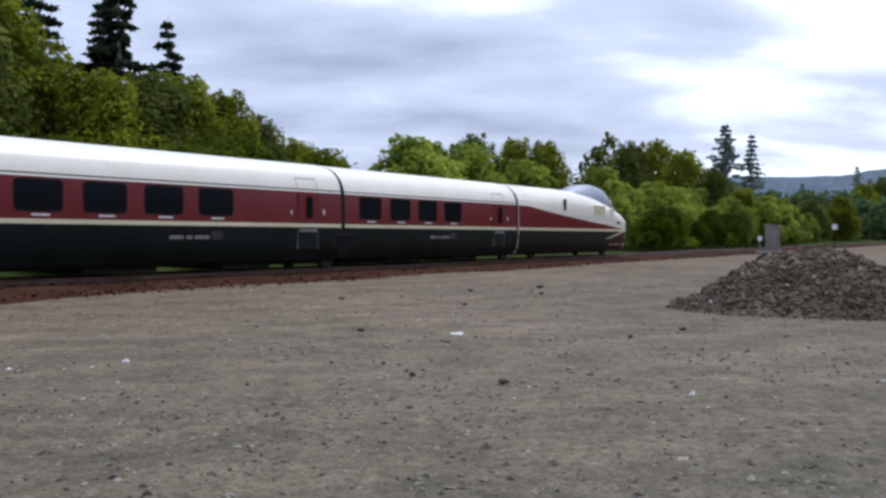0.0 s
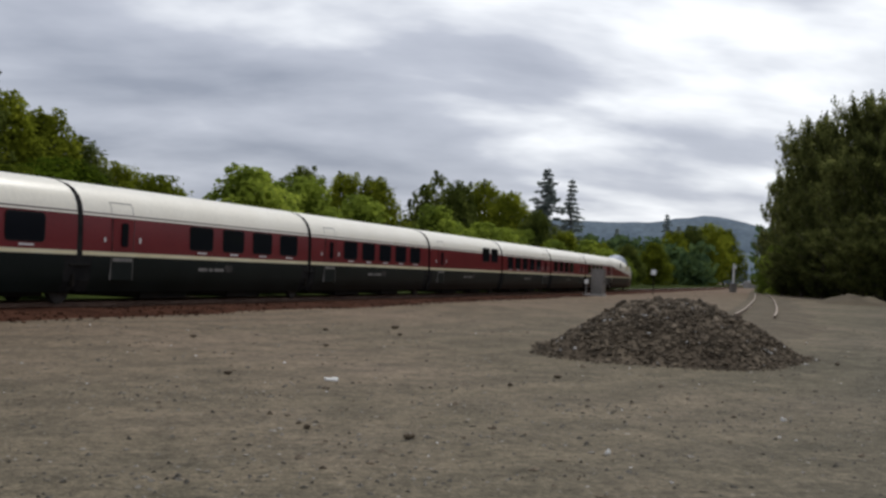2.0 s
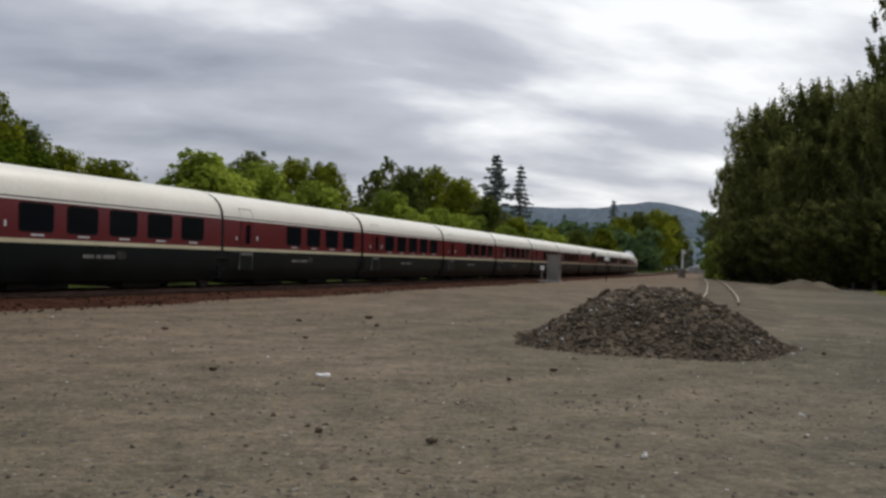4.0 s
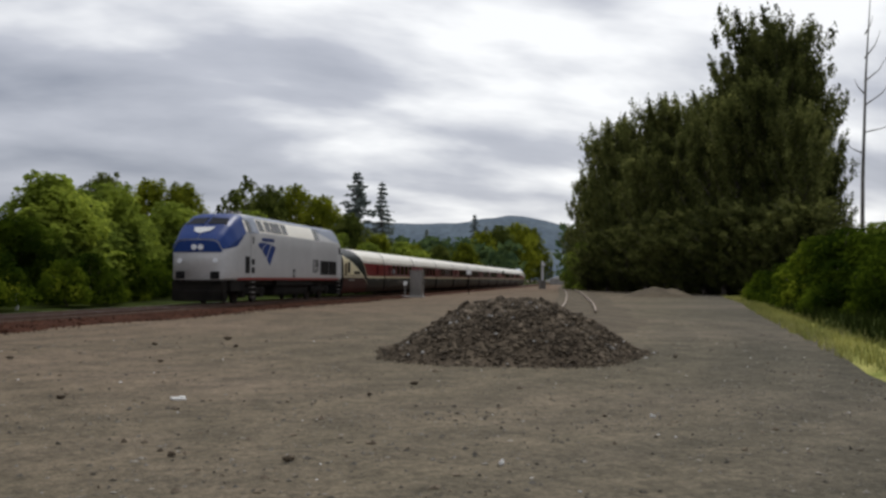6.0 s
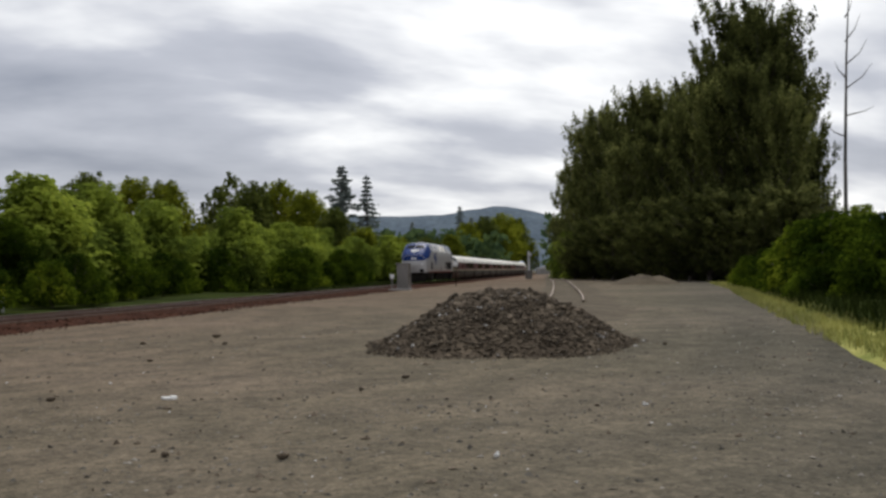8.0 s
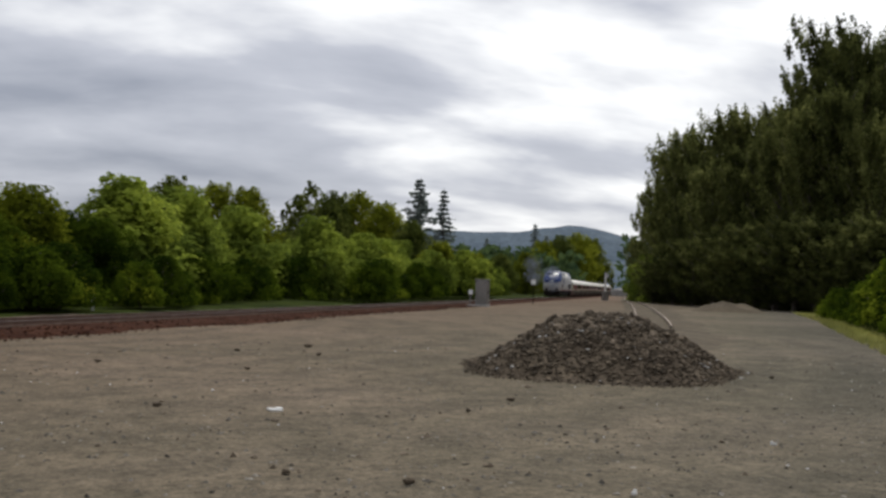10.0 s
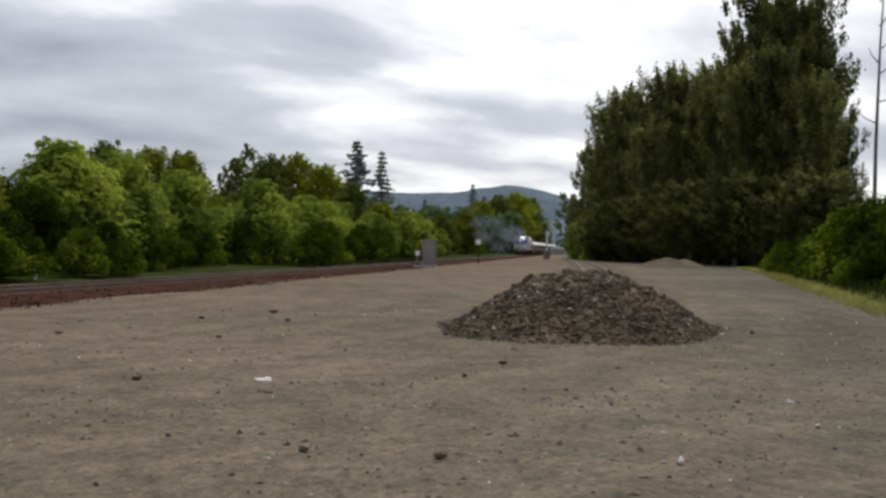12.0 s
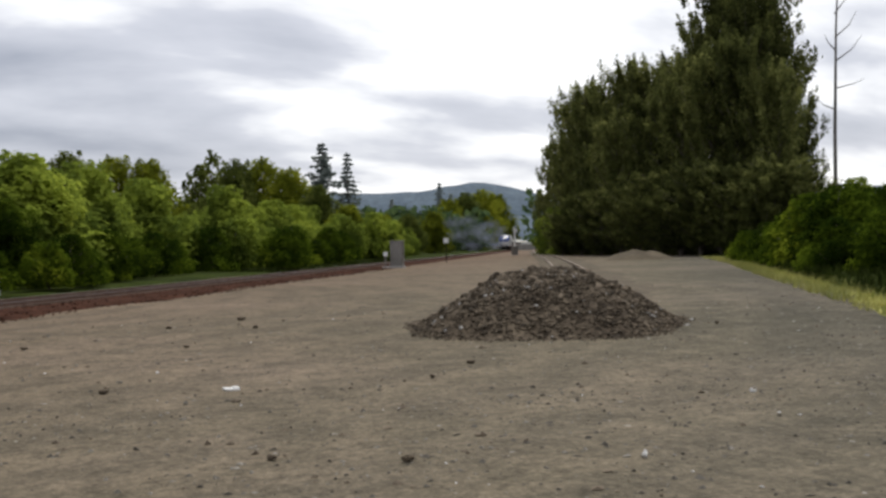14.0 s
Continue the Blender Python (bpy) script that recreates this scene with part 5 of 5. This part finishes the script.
def nose_car():
    """The driving car that leads: its sides fall away to a blunt nose below a raised cab."""
    c = thing("train_cab_car", "white driving car with a maroon wedge and raised cab", "train coach", "coaches of the train")
    xs = [-6.43, 0.0, 2.0, 4.0, 6.0, 7.5, 8.3, 8.9]
    tops = [3.3, 3.3, 3.24, 3.06, 2.72, 2.36, 2.12, 1.75]
    wide = [1, 1, 0.99, 0.97, 0.93, 0.86, 0.76, 0.55]

    def warp(x, y, z):
        t, w = np.interp(x, xs, tops), np.interp(x, xs, wide)
        zz = z if z < 1.4 else 1.4 + (z - 1.4) * (t - 1.4) / 1.9
        return x, y * w, zz

    a, b = -6.43, 8.85
    wedge = lambda z: float(np.interp(z, [1.4, 1.6, 1.85, 2.1, 2.34], [8.0, 5.2, 0.4, -3.0, -5.6]))
    part("body", core(a + 0.02, b, "body", M["white"], warp, 24), c)
    part("side_panel", side_patch([1.40, 1.5, 1.6, 1.7, 1.8, 1.9, 2.0, 2.1, 2.2, 2.34], lambda z: a, wedge, 0.014, "side_panel", M["red"], warp, 16), c)
    part("wedge_edge", side_patch([1.42, 1.5, 1.6, 1.7, 1.8, 1.9, 2.0, 2.1, 2.2, 2.34], lambda z: wedge(z) + 0.02, lambda z: wedge(z) + 0.14, 0.016, "wedge_edge", M["line"], warp, 3, both=False), c)
    part("roof", side_patch([2.0, 2.2, 2.34] + ROOF_Z, lambda z: max(a, wedge(min(z, 2.34)) + 0.15), lambda z: 8.6, 0.010, "roof", M["white"], warp, 24), c)
    part("waist_stripe", side_patch([1.284, 1.34, 1.396], lambda z: a, lambda z: 8.4, 0.016, "waist_stripe", M["cream"], warp, 18), c)
    part("skirt", side_patch([0.3, 0.45, 0.6, 0.8, 1.0, 1.2, 1.28], lambda z: a, lambda z: 4.5 + 1.6 * (z - 0.3), 0.012, "skirt", M["green"], warp, 14), c)
    part("nose_stripe", side_patch([0.9, 1.0, 1.1, 1.2, 1.28], lambda z: 4.1 + 7 * (z - 0.86), lambda z: 4.5 + 7.6 * (z - 0.86), 0.02, "nose_stripe", M["cream"], warp, 4), c)
    part("nose_skirt", side_patch([0.3, 0.5, 0.7, 0.9, 1.1, 1.28], lambda z: 4.5 + 1.6 * (z - 0.3), lambda z: 8.7, 0.012, "nose_skirt", M["maroon"], warp, 10), c)
    part("nose_cap", solid([("box", (8.6, 0, 1.6), (0.7, 1.5, 0.95)), ("box", (8.65, 0, 0.9), (0.6, 1.4, 0.6))], "nose_cap", M["white"], 0.18, True), c)
    # raised cab
    v, f = [], []
    st = [(1.6, 0.5, 3.2), (2.6, 0.95, 3.46), (3.6, 1.05, 3.66), (5.0, 1.05, 3.74), (6.0, 1.0, 3.66), (6.7, 0.95, 3.42), (7.4, 0.9, 2.75), (8.1, 0.85, 2.15)]
    for x, w, t in st:
        for i in range(13):
            an = math.pi * i / 12
            v.append((x, -w * math.cos(an), 1.9 + (t - 1.9) * math.sin(an) ** 0.55))
    f = [(i * 13 + j, (i + 1) * 13 + j, (i + 1) * 13 + j + 1, i * 13 + j + 1) for i in range(4) for j in range(12)]
    cab = part("cab_roof", mesh("cab_roof", v, f, M["roofgrey"], True), c, "blue-grey raised cab roof")
    f = [(i * 13 + j, (i + 1) * 13 + j, (i + 1) * 13 + j + 1, i * 13 + j + 1) for i in range(4, 7) for j in range(12)]
    part("windscreen", mesh("windscreen", v, f, M["glass"], True), cab, "dark sloping windscreen")
    part("louvre", slab(3.4, 2.35, 1.5, 0.45, -1.47, -1.34, 0.03, "louvre", M["cream"]), c)
    part("crew_door", slab(5.3, 2.0, 0.5, 0.9, -1.43, -1.30, 0.05, "crew_door", M["white"]), c)
    part("side_window", slab(-1.3, 2.5, 0.2, 0.55, -1.505, -1.44, 0.07, "side_window", M["glass"]), c)
    lettering_bars(c, 6.2, 1.75, [0.5], 1.37, 0.1, M["under"])
    part("underframe", solid([("box", (-0.5, 0, 0.36), (11.0, 2.0, 0.3))], "underframe", M["under"], 0.04), c)
    wheels(c, 5.6, 0.9)
    wheels(c, -3.6, 0.9)
    for s in (-0.55, 0.55):
        part("headlight", solid([("cyl", (8.97, s, 1.6), 0.12, 0.06, "x")], "headlight", M["lens"]), c)
    return c


def loco_profile(x):
    """Half outline of the locomotive at x: (half width, height), nose at the low end of x."""
    t = np.interp(x, [-10.4, -10.1, -9.4, -8.2, -7.1, 9.0, 9.75, 9.95], [2.95, 3.2, 3.7, 4.22, 4.36, 4.36, 4.15, 3.7])
    w = np.interp(x, [-10.4, -10.0, -9.2, -8.1, 9.8, 10.0], [1.18, 1.34, 1.47, 1.52, 1.52, 1.46])
    k = (t - 1.12) / (4.36 - 1.12)
    return [(w * a, 1.12 + (z - 1.12) * k) for a, z in ((0.97, 1.12), (1.0, 1.3), (1.0, 2.0), (1.0, 2.7), (1.0, 3.38), (0.985, 3.46), (0.90, 3.8), (0.80, 4.12), (0.70, 4.26), (0.5, 4.33), (0.25, 4.355), (0.0, 4.36))]


def loco_skin(x0, x1, lo, hi, off, name, material, nx=24, nz=14, fore=0.0):
    """Paint on the body between heights lo(x) and hi(x), measured along the outline of the full section."""
    v, f = [], []
    ref = [z for _, z in loco_profile(0.0)]
    for sg in (-1, 1):
        k = len(v)
        for i in range(nx):
            x = x0 + (x1 - x0) * i / (nx - 1)
            pr = loco_profile(x)
            a, b = lo(x), hi(x)
            for j in range(nz):
                q = a + (b - a) * j / (nz - 1)
                y = np.interp(q, ref, [p for p, _ in pr]) + off
                z = np.interp(q, ref, [p for _, p in pr]) + (off if q > 3.9 else 0)
                v.append((x - fore, sg * y, z + fore * 0.8))
        for i in range(nx - 1):
            for j in range(nz - 1):
                p = k + i * nz + j
                q = (p, p + nz, p + nz + 1, p + 1)
                f.append(q if sg < 0 else q[::-1])
    return mesh(name, v, f, material, True)


def locomotive():
    c = thing("locomotive", "silver diesel locomotive with a blue nose, at the train's end", "locomotive")
    v, f, n = [], [], 44
    sx = np.concatenate([np.linspace(-10.4, -6.9, 18), np.linspace(-6.3, 9.0, 18), np.linspace(9.2, 10.0, 8)])
    for x in sx:
        p = loco_profile(float(x))
        v += [(x, -a, z) for a, z in p] + [(x, a, z) for a, z in p[-2::-1]]
    m = 23
    f = [(i * m + j, (i + 1) * m + j, (i + 1) * m + j + 1, i * m + j + 1) for i in range(n - 1) for j in range(m - 1)]
    f += [tuple(range(m)), tuple(range(n * m - 1, (n - 1) * m - 1, -1))]
    f += [(i * m + m - 1, (i + 1) * m + m - 1, (i + 1) * m, i * m) for i in range(n - 1)]
    part("body", mesh("body", v, f, M["silver"], True), c)
    # blue mask of the nose, sweeping up and back over the cab side
    mask = lambda x: float(np.interp(x, [-10.4, -9.9, -9.3, -8.95, -8.55, -8.2, -7.95, -7.8], [3.55, 3.2, 3.0, 3.15, 3.32, 3.45, 3.6, 4.3]))
    part("nose_mask", loco_skin(-10.38, -7.82, mask, lambda x: 4.36, 0.02, "nose_mask", M["blue"], 40, 22, 0.035), c, "deep blue nose paint")
    p = loco_profile(-10.4)
    z0 = 2.4
    face = [(-a, z) for a, z in p if z > z0] + [(a, z) for a, z in p[-2::-1] if z > z0]
    zz = float(p[-1][1])
    face = [(-1.17, z0)] + face + [(1.17, z0)]
    nm = len(face)
    vv = [(-10.46, y, z) for y, z in face] + [(-10.39, y, z) for y, z in face]
    part("nose_front", mesh("nose_front", vv, [tuple(range(nm))] + [(i, i + nm, (i + 1) % nm + nm, (i + 1) % nm) for i in range(nm)], M["blue"]), c)
    part("roof_panel", loco_skin(-7.75, 9.0, lambda x: 4.14, lambda x: 4.36, 0.012, "roof_panel", M["roofgrey"], 20, 8), c, "blue-grey roof")
    part("cab_side", loco_skin(-7.75, -6.3, lambda x: 3.40, lambda x: 4.13, 0.009, "cab_side", M["roofgrey"], 6, 8), c, "blue-grey panel behind the cab")
    part("upper_panel", loco_skin(-6.28, 3.8, lambda x: 3.47, lambda x: 4.13, 0.008, "upper_panel", M["white"], 16, 8), c)
    part("rear_panel", loco_skin(3.8, 9.6, lambda x: float(np.interp(x, [3.8, 8.4, 9.6], [4.1, 3.5, 3.55])), lambda x: 4.13, 0.010, "rear_panel", M["roofgrey"], 16, 8), c, "blue-grey triangle on the upper side")
    part("sill_stripe", loco_skin(-9.2, 9.9, lambda x: 1.13, lambda x: 1.24, 0.012, "sill_stripe", M["sill_red"], 20, 3), c, "red sill stripe")

    def tilt(x, w, z0, z1, name, material, parent):
        y = lambda z: np.interp(z, [3.38, 3.46, 3.8, 4.12], [1.52, 1.497, 1.368, 1.216])
        pts = [(x - w / 2, -y(z0) - 0.03, z0), (x + w / 2, -y(z0) - 0.03, z0), (x + w / 2, -y(z1) - 0.03, z1), (x - w / 2, -y(z1) - 0.03, z1)]
        back = [(a, b + 0.06, d) for a, b, d in pts]
        return part(name, mesh(name, pts + back, [(0, 1, 2, 3), (7, 6, 5, 4), (0, 4, 5, 1), (1, 5, 6, 2), (2, 6, 7, 3), (3, 7, 4, 0)], material), parent)

    for x in (-5.75, -4.65, -3.7, -2.88, -1.85):
        tilt(x, 0.8, 3.55, 4.08, "side_window", M["glass"], c)
    tilt(4.35, 0.9, 3.5, 4.08, "side_window", M["glass"], c)
    w = tilt(-7.65, 0.5, 3.42, 4.0, "cab_window", M["glass"], c)
    # white strip painted as the bright reflection beside the dark pane
    tilt(-8.08, 0.2, 3.42, 4.0, "window_frame", M["white"], w)
    tilt(-6.95, 0.6, 3.45, 4.0, "cab_window", M["roofgrey"], c)
    # windscreens on the sloped nose
    for s in (-1, 1):
        vv = [(-9.45, s * 0.08, 3.68), (-9.38, s * 1.0, 3.64), (-8.7, s * 0.86, 3.98), (-8.75, s * 0.08, 4.02)]
        nrm = Vector((-0.55, 0, 0.8)).normalized() * 0.07
        vv = [tuple(Vector(q) + nrm) for q in vv] + [tuple(Vector(q) - nrm) for q in vv]
        part("windscreen", mesh("windscreen", vv, [(0, 1, 2, 3), (7, 6, 5, 4), (0, 4, 5, 1), (1, 5, 6, 2), (2, 6, 7, 3), (3, 7, 4, 0)], M["glass"]), c)
    part("nose_emblem", poly_plate([(-0.5, 0.22), (0.5, 0.25), (0.35, -0.05), (-0.1, -0.25), (-0.4, -0.1)], -0.02, 0.02, "nose_emblem", M["sign"]), c, "white nose emblem", pose(-9.9, -0.05, 3.42, -52, 0, -90))
    for s in (-0.16, 0.16):
        part("headlight", solid([("cyl", (-10.45, s, 2.62), 0.13, 0.12, "x")], "headlight", M["lens"]), c)
    for s in (-0.85, 0.85):
        part("ditch_light", solid([("cyl", (-10.4, s, 2.0), 0.11, 0.14, "x")], "ditch_light", M["lens"]), c)
        part("marker_recess", solid([("box", (-10.4, s * 0.98, 1.34), (0.12, 0.42, 0.34))], "marker_recess", M["black"], 0.02), c)
    part("pilot", solid([("box", (-10.15, 0, 0.62), (0.5, 2.5, 0.9)), ("box", (-10.4, 0, 0.4), (0.3, 2.2, 0.5))], "pilot", M["under"], 0.06), c, "black pilot and coupler")
    part("side_skirt", solid([("box", (-8.9, 0, 0.86), (1.9, 2.8, 0.55)), ("box", (0.2, 0, 0.98), (6.6, 2.8, 0.3))], "side_skirt", M["under"], 0.04), c)
    part("fuel_tank", solid([("box", (0.2, 0, 0.62), (6.2, 2.5, 0.6))], "fuel_tank", M["under"], 0.15), c)
    part("underframe", solid([("box", (-0.4, 0, 1.0), (20.0, 2.3, 0.3))], "underframe", M["under"], 0.03), c)
    for x in (-6.4, 6.0):
        t = part("truck_frame", solid([("box", (x, -1.12, 0.62), (3.9, 0.22, 0.34)), ("box", (x, 1.12, 0.62), (3.9, 0.22, 0.34)), ("box", (x, 0, 0.6), (0.8, 2.2, 0.4)), ("box", (x - 1.35, -1.15, 0.5), (0.5, 0.26, 0.45)), ("box", (x + 1.35, -1.15, 0.5), (0.5, 0.26, 0.45))], "truck_frame", M["under"], 0.05), c)
        for d in (-1.35, 1.35):
            part("wheelset", solid([("cyl", (x + d, -0.75, 0.51), 0.51, 0.14, "y"), ("cyl", (x + d, 0.75, 0.51), 0.51, 0.14, "y"), ("cyl", (x + d, 0, 0.51), 0.09, 1.5, "y")], "wheelset", M["steel"]), t)
    for i in range(4):
        part("step", solid([("box", (-7.25, -1.5, 0.3 + 0.24 * i), (0.5, 0.14, 0.04))], "step", M["cabinet"], 0.005), c)
        part("step", solid([("box", (9.3, -1.5, 0.3 + 0.24 * i), (0.45, 0.14, 0.04))], "step", M["cabinet"], 0.005), c)
    d = part("cab_door", slab(-7.25, 2.3, 0.62, 2.1, -1.545, -1.50, 0.05, "cab_door", M["silver"]), c)
    part("door_window", slab(-7.25, 3.05, 0.12, 0.34, -1.56, -1.53, 0.06, "door_window", M["glass"]), d)
    for z in (1.6, 2.0):
        part("door_vent", slab(-7.25, z, 0.42, 0.28, -1.56, -1.53, 0.02, "door_vent", M["black"]), d)
    part("side_vent", slab(-7.98, 1.85, 0.55, 0.8, -1.545, -1.50, 0.03, "side_vent", M["black"]), c)
    part("small_hatch", slab(-0.4, 1.5, 0.36, 0.42, -1.54, -1.50, 0.04, "small_hatch", M["black"]), c)
    part("hatch_panel", slab(-0.4, 1.48, 0.12, 0.22, -1.55, -1.53, 0.02, "hatch_panel", M["sign"]), c)
    for x in (5.85, 7.75):
        g = part("radiator_grille", slab(x, 1.86, 1.76, 0.84, -1.545, -1.50, 0.03, "radiator_grille", M["black"]), c)
        for i in range(6):
            part("slat", solid([("box", (x, -1.55, 1.52 + 0.135 * i), (1.64, 0.03, 0.03))], "slat", M["under"]), g)
    part("rear_window", slab(9.45, 2.95, 0.32, 0.5, -1.54, -1.49, 0.04, "rear_window", M["glass"]), c)
    for x in (9.2, 9.7):
        part("grab_rail", solid([("cyl", (x, -1.57, 2.0), 0.025, 1.5, "z")], "grab_rail", M["sign"]), c)
    # the swept road emblem and lettering
    for quad in (((0.0, 0.90), (0.10, 0.98), (0.42, 0.97), (0.30, 0.84), (0.20, 0.66), (0.08, 0.76)),
                 ((0.46, 0.96), (0.70, 0.92), (0.60, 0.68), (0.45, 0.33), (0.24, 0.58), (0.32, 0.78)),
                 ((0.76, 0.90), (1.0, 0.82), (0.84, 0.45), (0.66, -0.04), (0.50, 0.25), (0.64, 0.62))):
        part("emblem", poly_plate([(-6.45 + 2.75 * a, 1.9 + 1.1 * b) for a, b in quad], -1.54, -1.51, "emblem", M["blue"]), c)
    lettering_bars(c, -5.85, 3.14, [0.24, 0.24, 0.24, 0.24, 0.24, 0.24], 1.54, 0.17, M["blue"])
    txt = bpy.data.curves.new("road_number", "FONT")
    txt.body, txt.size, txt.extrude, txt.align_x = "139", 1.12, 0.008, "CENTER"
    txt.materials.append(M["under"])
    part("road_number", txt, c, "black road number on the flank", pose(3.85, -1.535, 1.56, 90, 0, 0) @ Matrix.Diagonal((0.78, 1, 1, 1)))
    for x in (6.5, 8.1):
        part("roof_fan", solid([("cyl", (x, 0, 4.4), 0.75, 0.12, "z")], "roof_fan", M["under"], 0.03), c)
    part("roof_hatch", solid([("box", (2.0, 0, 4.38), (2.6, 1.0, 0.14))], "roof_hatch", M["under"], 0.03), c)
    part("horn", solid([("cyl", (-5.6, 0.2, 4.5), 0.07, 0.5, "x"), ("cyl", (-5.6, -0.2, 4.5), 0.07, 0.5, "x"), ("box", (-5.6, 0, 4.4), (0.3, 0.6, 0.08))], "horn", M["cabinet"]), c)
    return c


def smoke_puff(seed, count):
    """A small drift of soot flecks, dense in the middle and thinning outwards."""
    r = np.random.default_rng(seed)
    d = r.normal(0, 1, (count, 3)); d /= np.linalg.norm(d, axis=1)[:, None]
    P = d * r.uniform(0, 1, (count, 1)) ** 0.55 * np.array([4.6, 1.2, 1.25])
    v, f = leaves(P, 0.09, r, 0.2, 1.2)
    return mesh("flecks", v, f, M["soot"])


puffs = []
for k in range(14):
    p = thing("smoke_puff", "thin blue-grey exhaust smoke hanging over the track", "smoke", "exhaust smoke", "stuff")
    part("flecks", smoke_puff(30 + k, 1000), p)
    puffs.append(p)


# the cars in order, from the leading cab car back to the locomotive
NOSE = nose_car()
PROTO = {k: coach(k) for k in ((4, "F"), (5, "F"), (2, "R"), (5, "R"), (4, "R"))}
ORDER = [(4, "F"), (4, "F"), (5, "F"), (2, "R"), (5, "R"), (4, "R"), (5, "R"), (4, "R"), (5, "R"), (4, "R"), (5, "R")]
cars, first = [(NOSE, 6.57)], set()
for i, k in enumerate(ORDER):
    car = PROTO[k] if k not in first else copy_thing(PROTO[k], pose(0, 0, 0))
    first.add(k)
    cars.append((car, -6.57 - PITCH * i))
cars.append((tail_car(), -6.57 - PITCH * len(ORDER)))
cars.append((locomotive(), -PITCH * len(ORDER) - 13.24 - 1.0 - 9.6))


def run(t):
    """How far the joint behind the leading car has gone along the line at t seconds."""
    return 32.8 + float(np.interp(t, [0.0, 2.0, 5.0, 6.0, 8.5, 14.0], [0.0, 60.95, 153.9, 184.4, 264.5, 441.0]))


def motions():
    for car, back in cars:
        rows = []
        for i in range(29):
            t = 0.5 * i
            s = run(t) + back
            x, y, _ = line_at(s)
            x0, y0, _ = line_at(s - 5)
            x1, y1, _ = line_at(s + 5)
            rows.append((t, pose(x, y, ZR, 0, 0, math.degrees(math.atan2(y1 - y0, x1 - x0)))))
        walk(car, rows)
    # the smoke comes out of the locomotive puff by puff and hangs where it was left
    for k, p in enumerate(puffs):
        rows, left = [], 8.4 + 0.32 * k
        inside = -PITCH * len(ORDER) - 23.84 + 5.0
        for i in range(57):
            t = 0.25 * i
            gone = max(0.0, t - left)
            s = run(min(t, left)) + inside + 4.0 * (1 - math.exp(-gone)) + 5.0 * gone
            x, y, th = line_at(s)
            o = (0.0, -1.6, 1.2)[k % 3] * (1 - math.exp(-gone * 1.2))
            z = 2.75 + ZR + ((0.4, 2.6, 1.4, -1.2, 3.6)[k % 5]) * (1 - math.exp(-gone * 1.5))
            rows.append((t, pose(x + o * math.cos(th), y - o * math.sin(th), z, 0, 0, 90 - math.degrees(th) + 30 * (1 - math.exp(-gone)))))
        walk(p, rows)


motions()
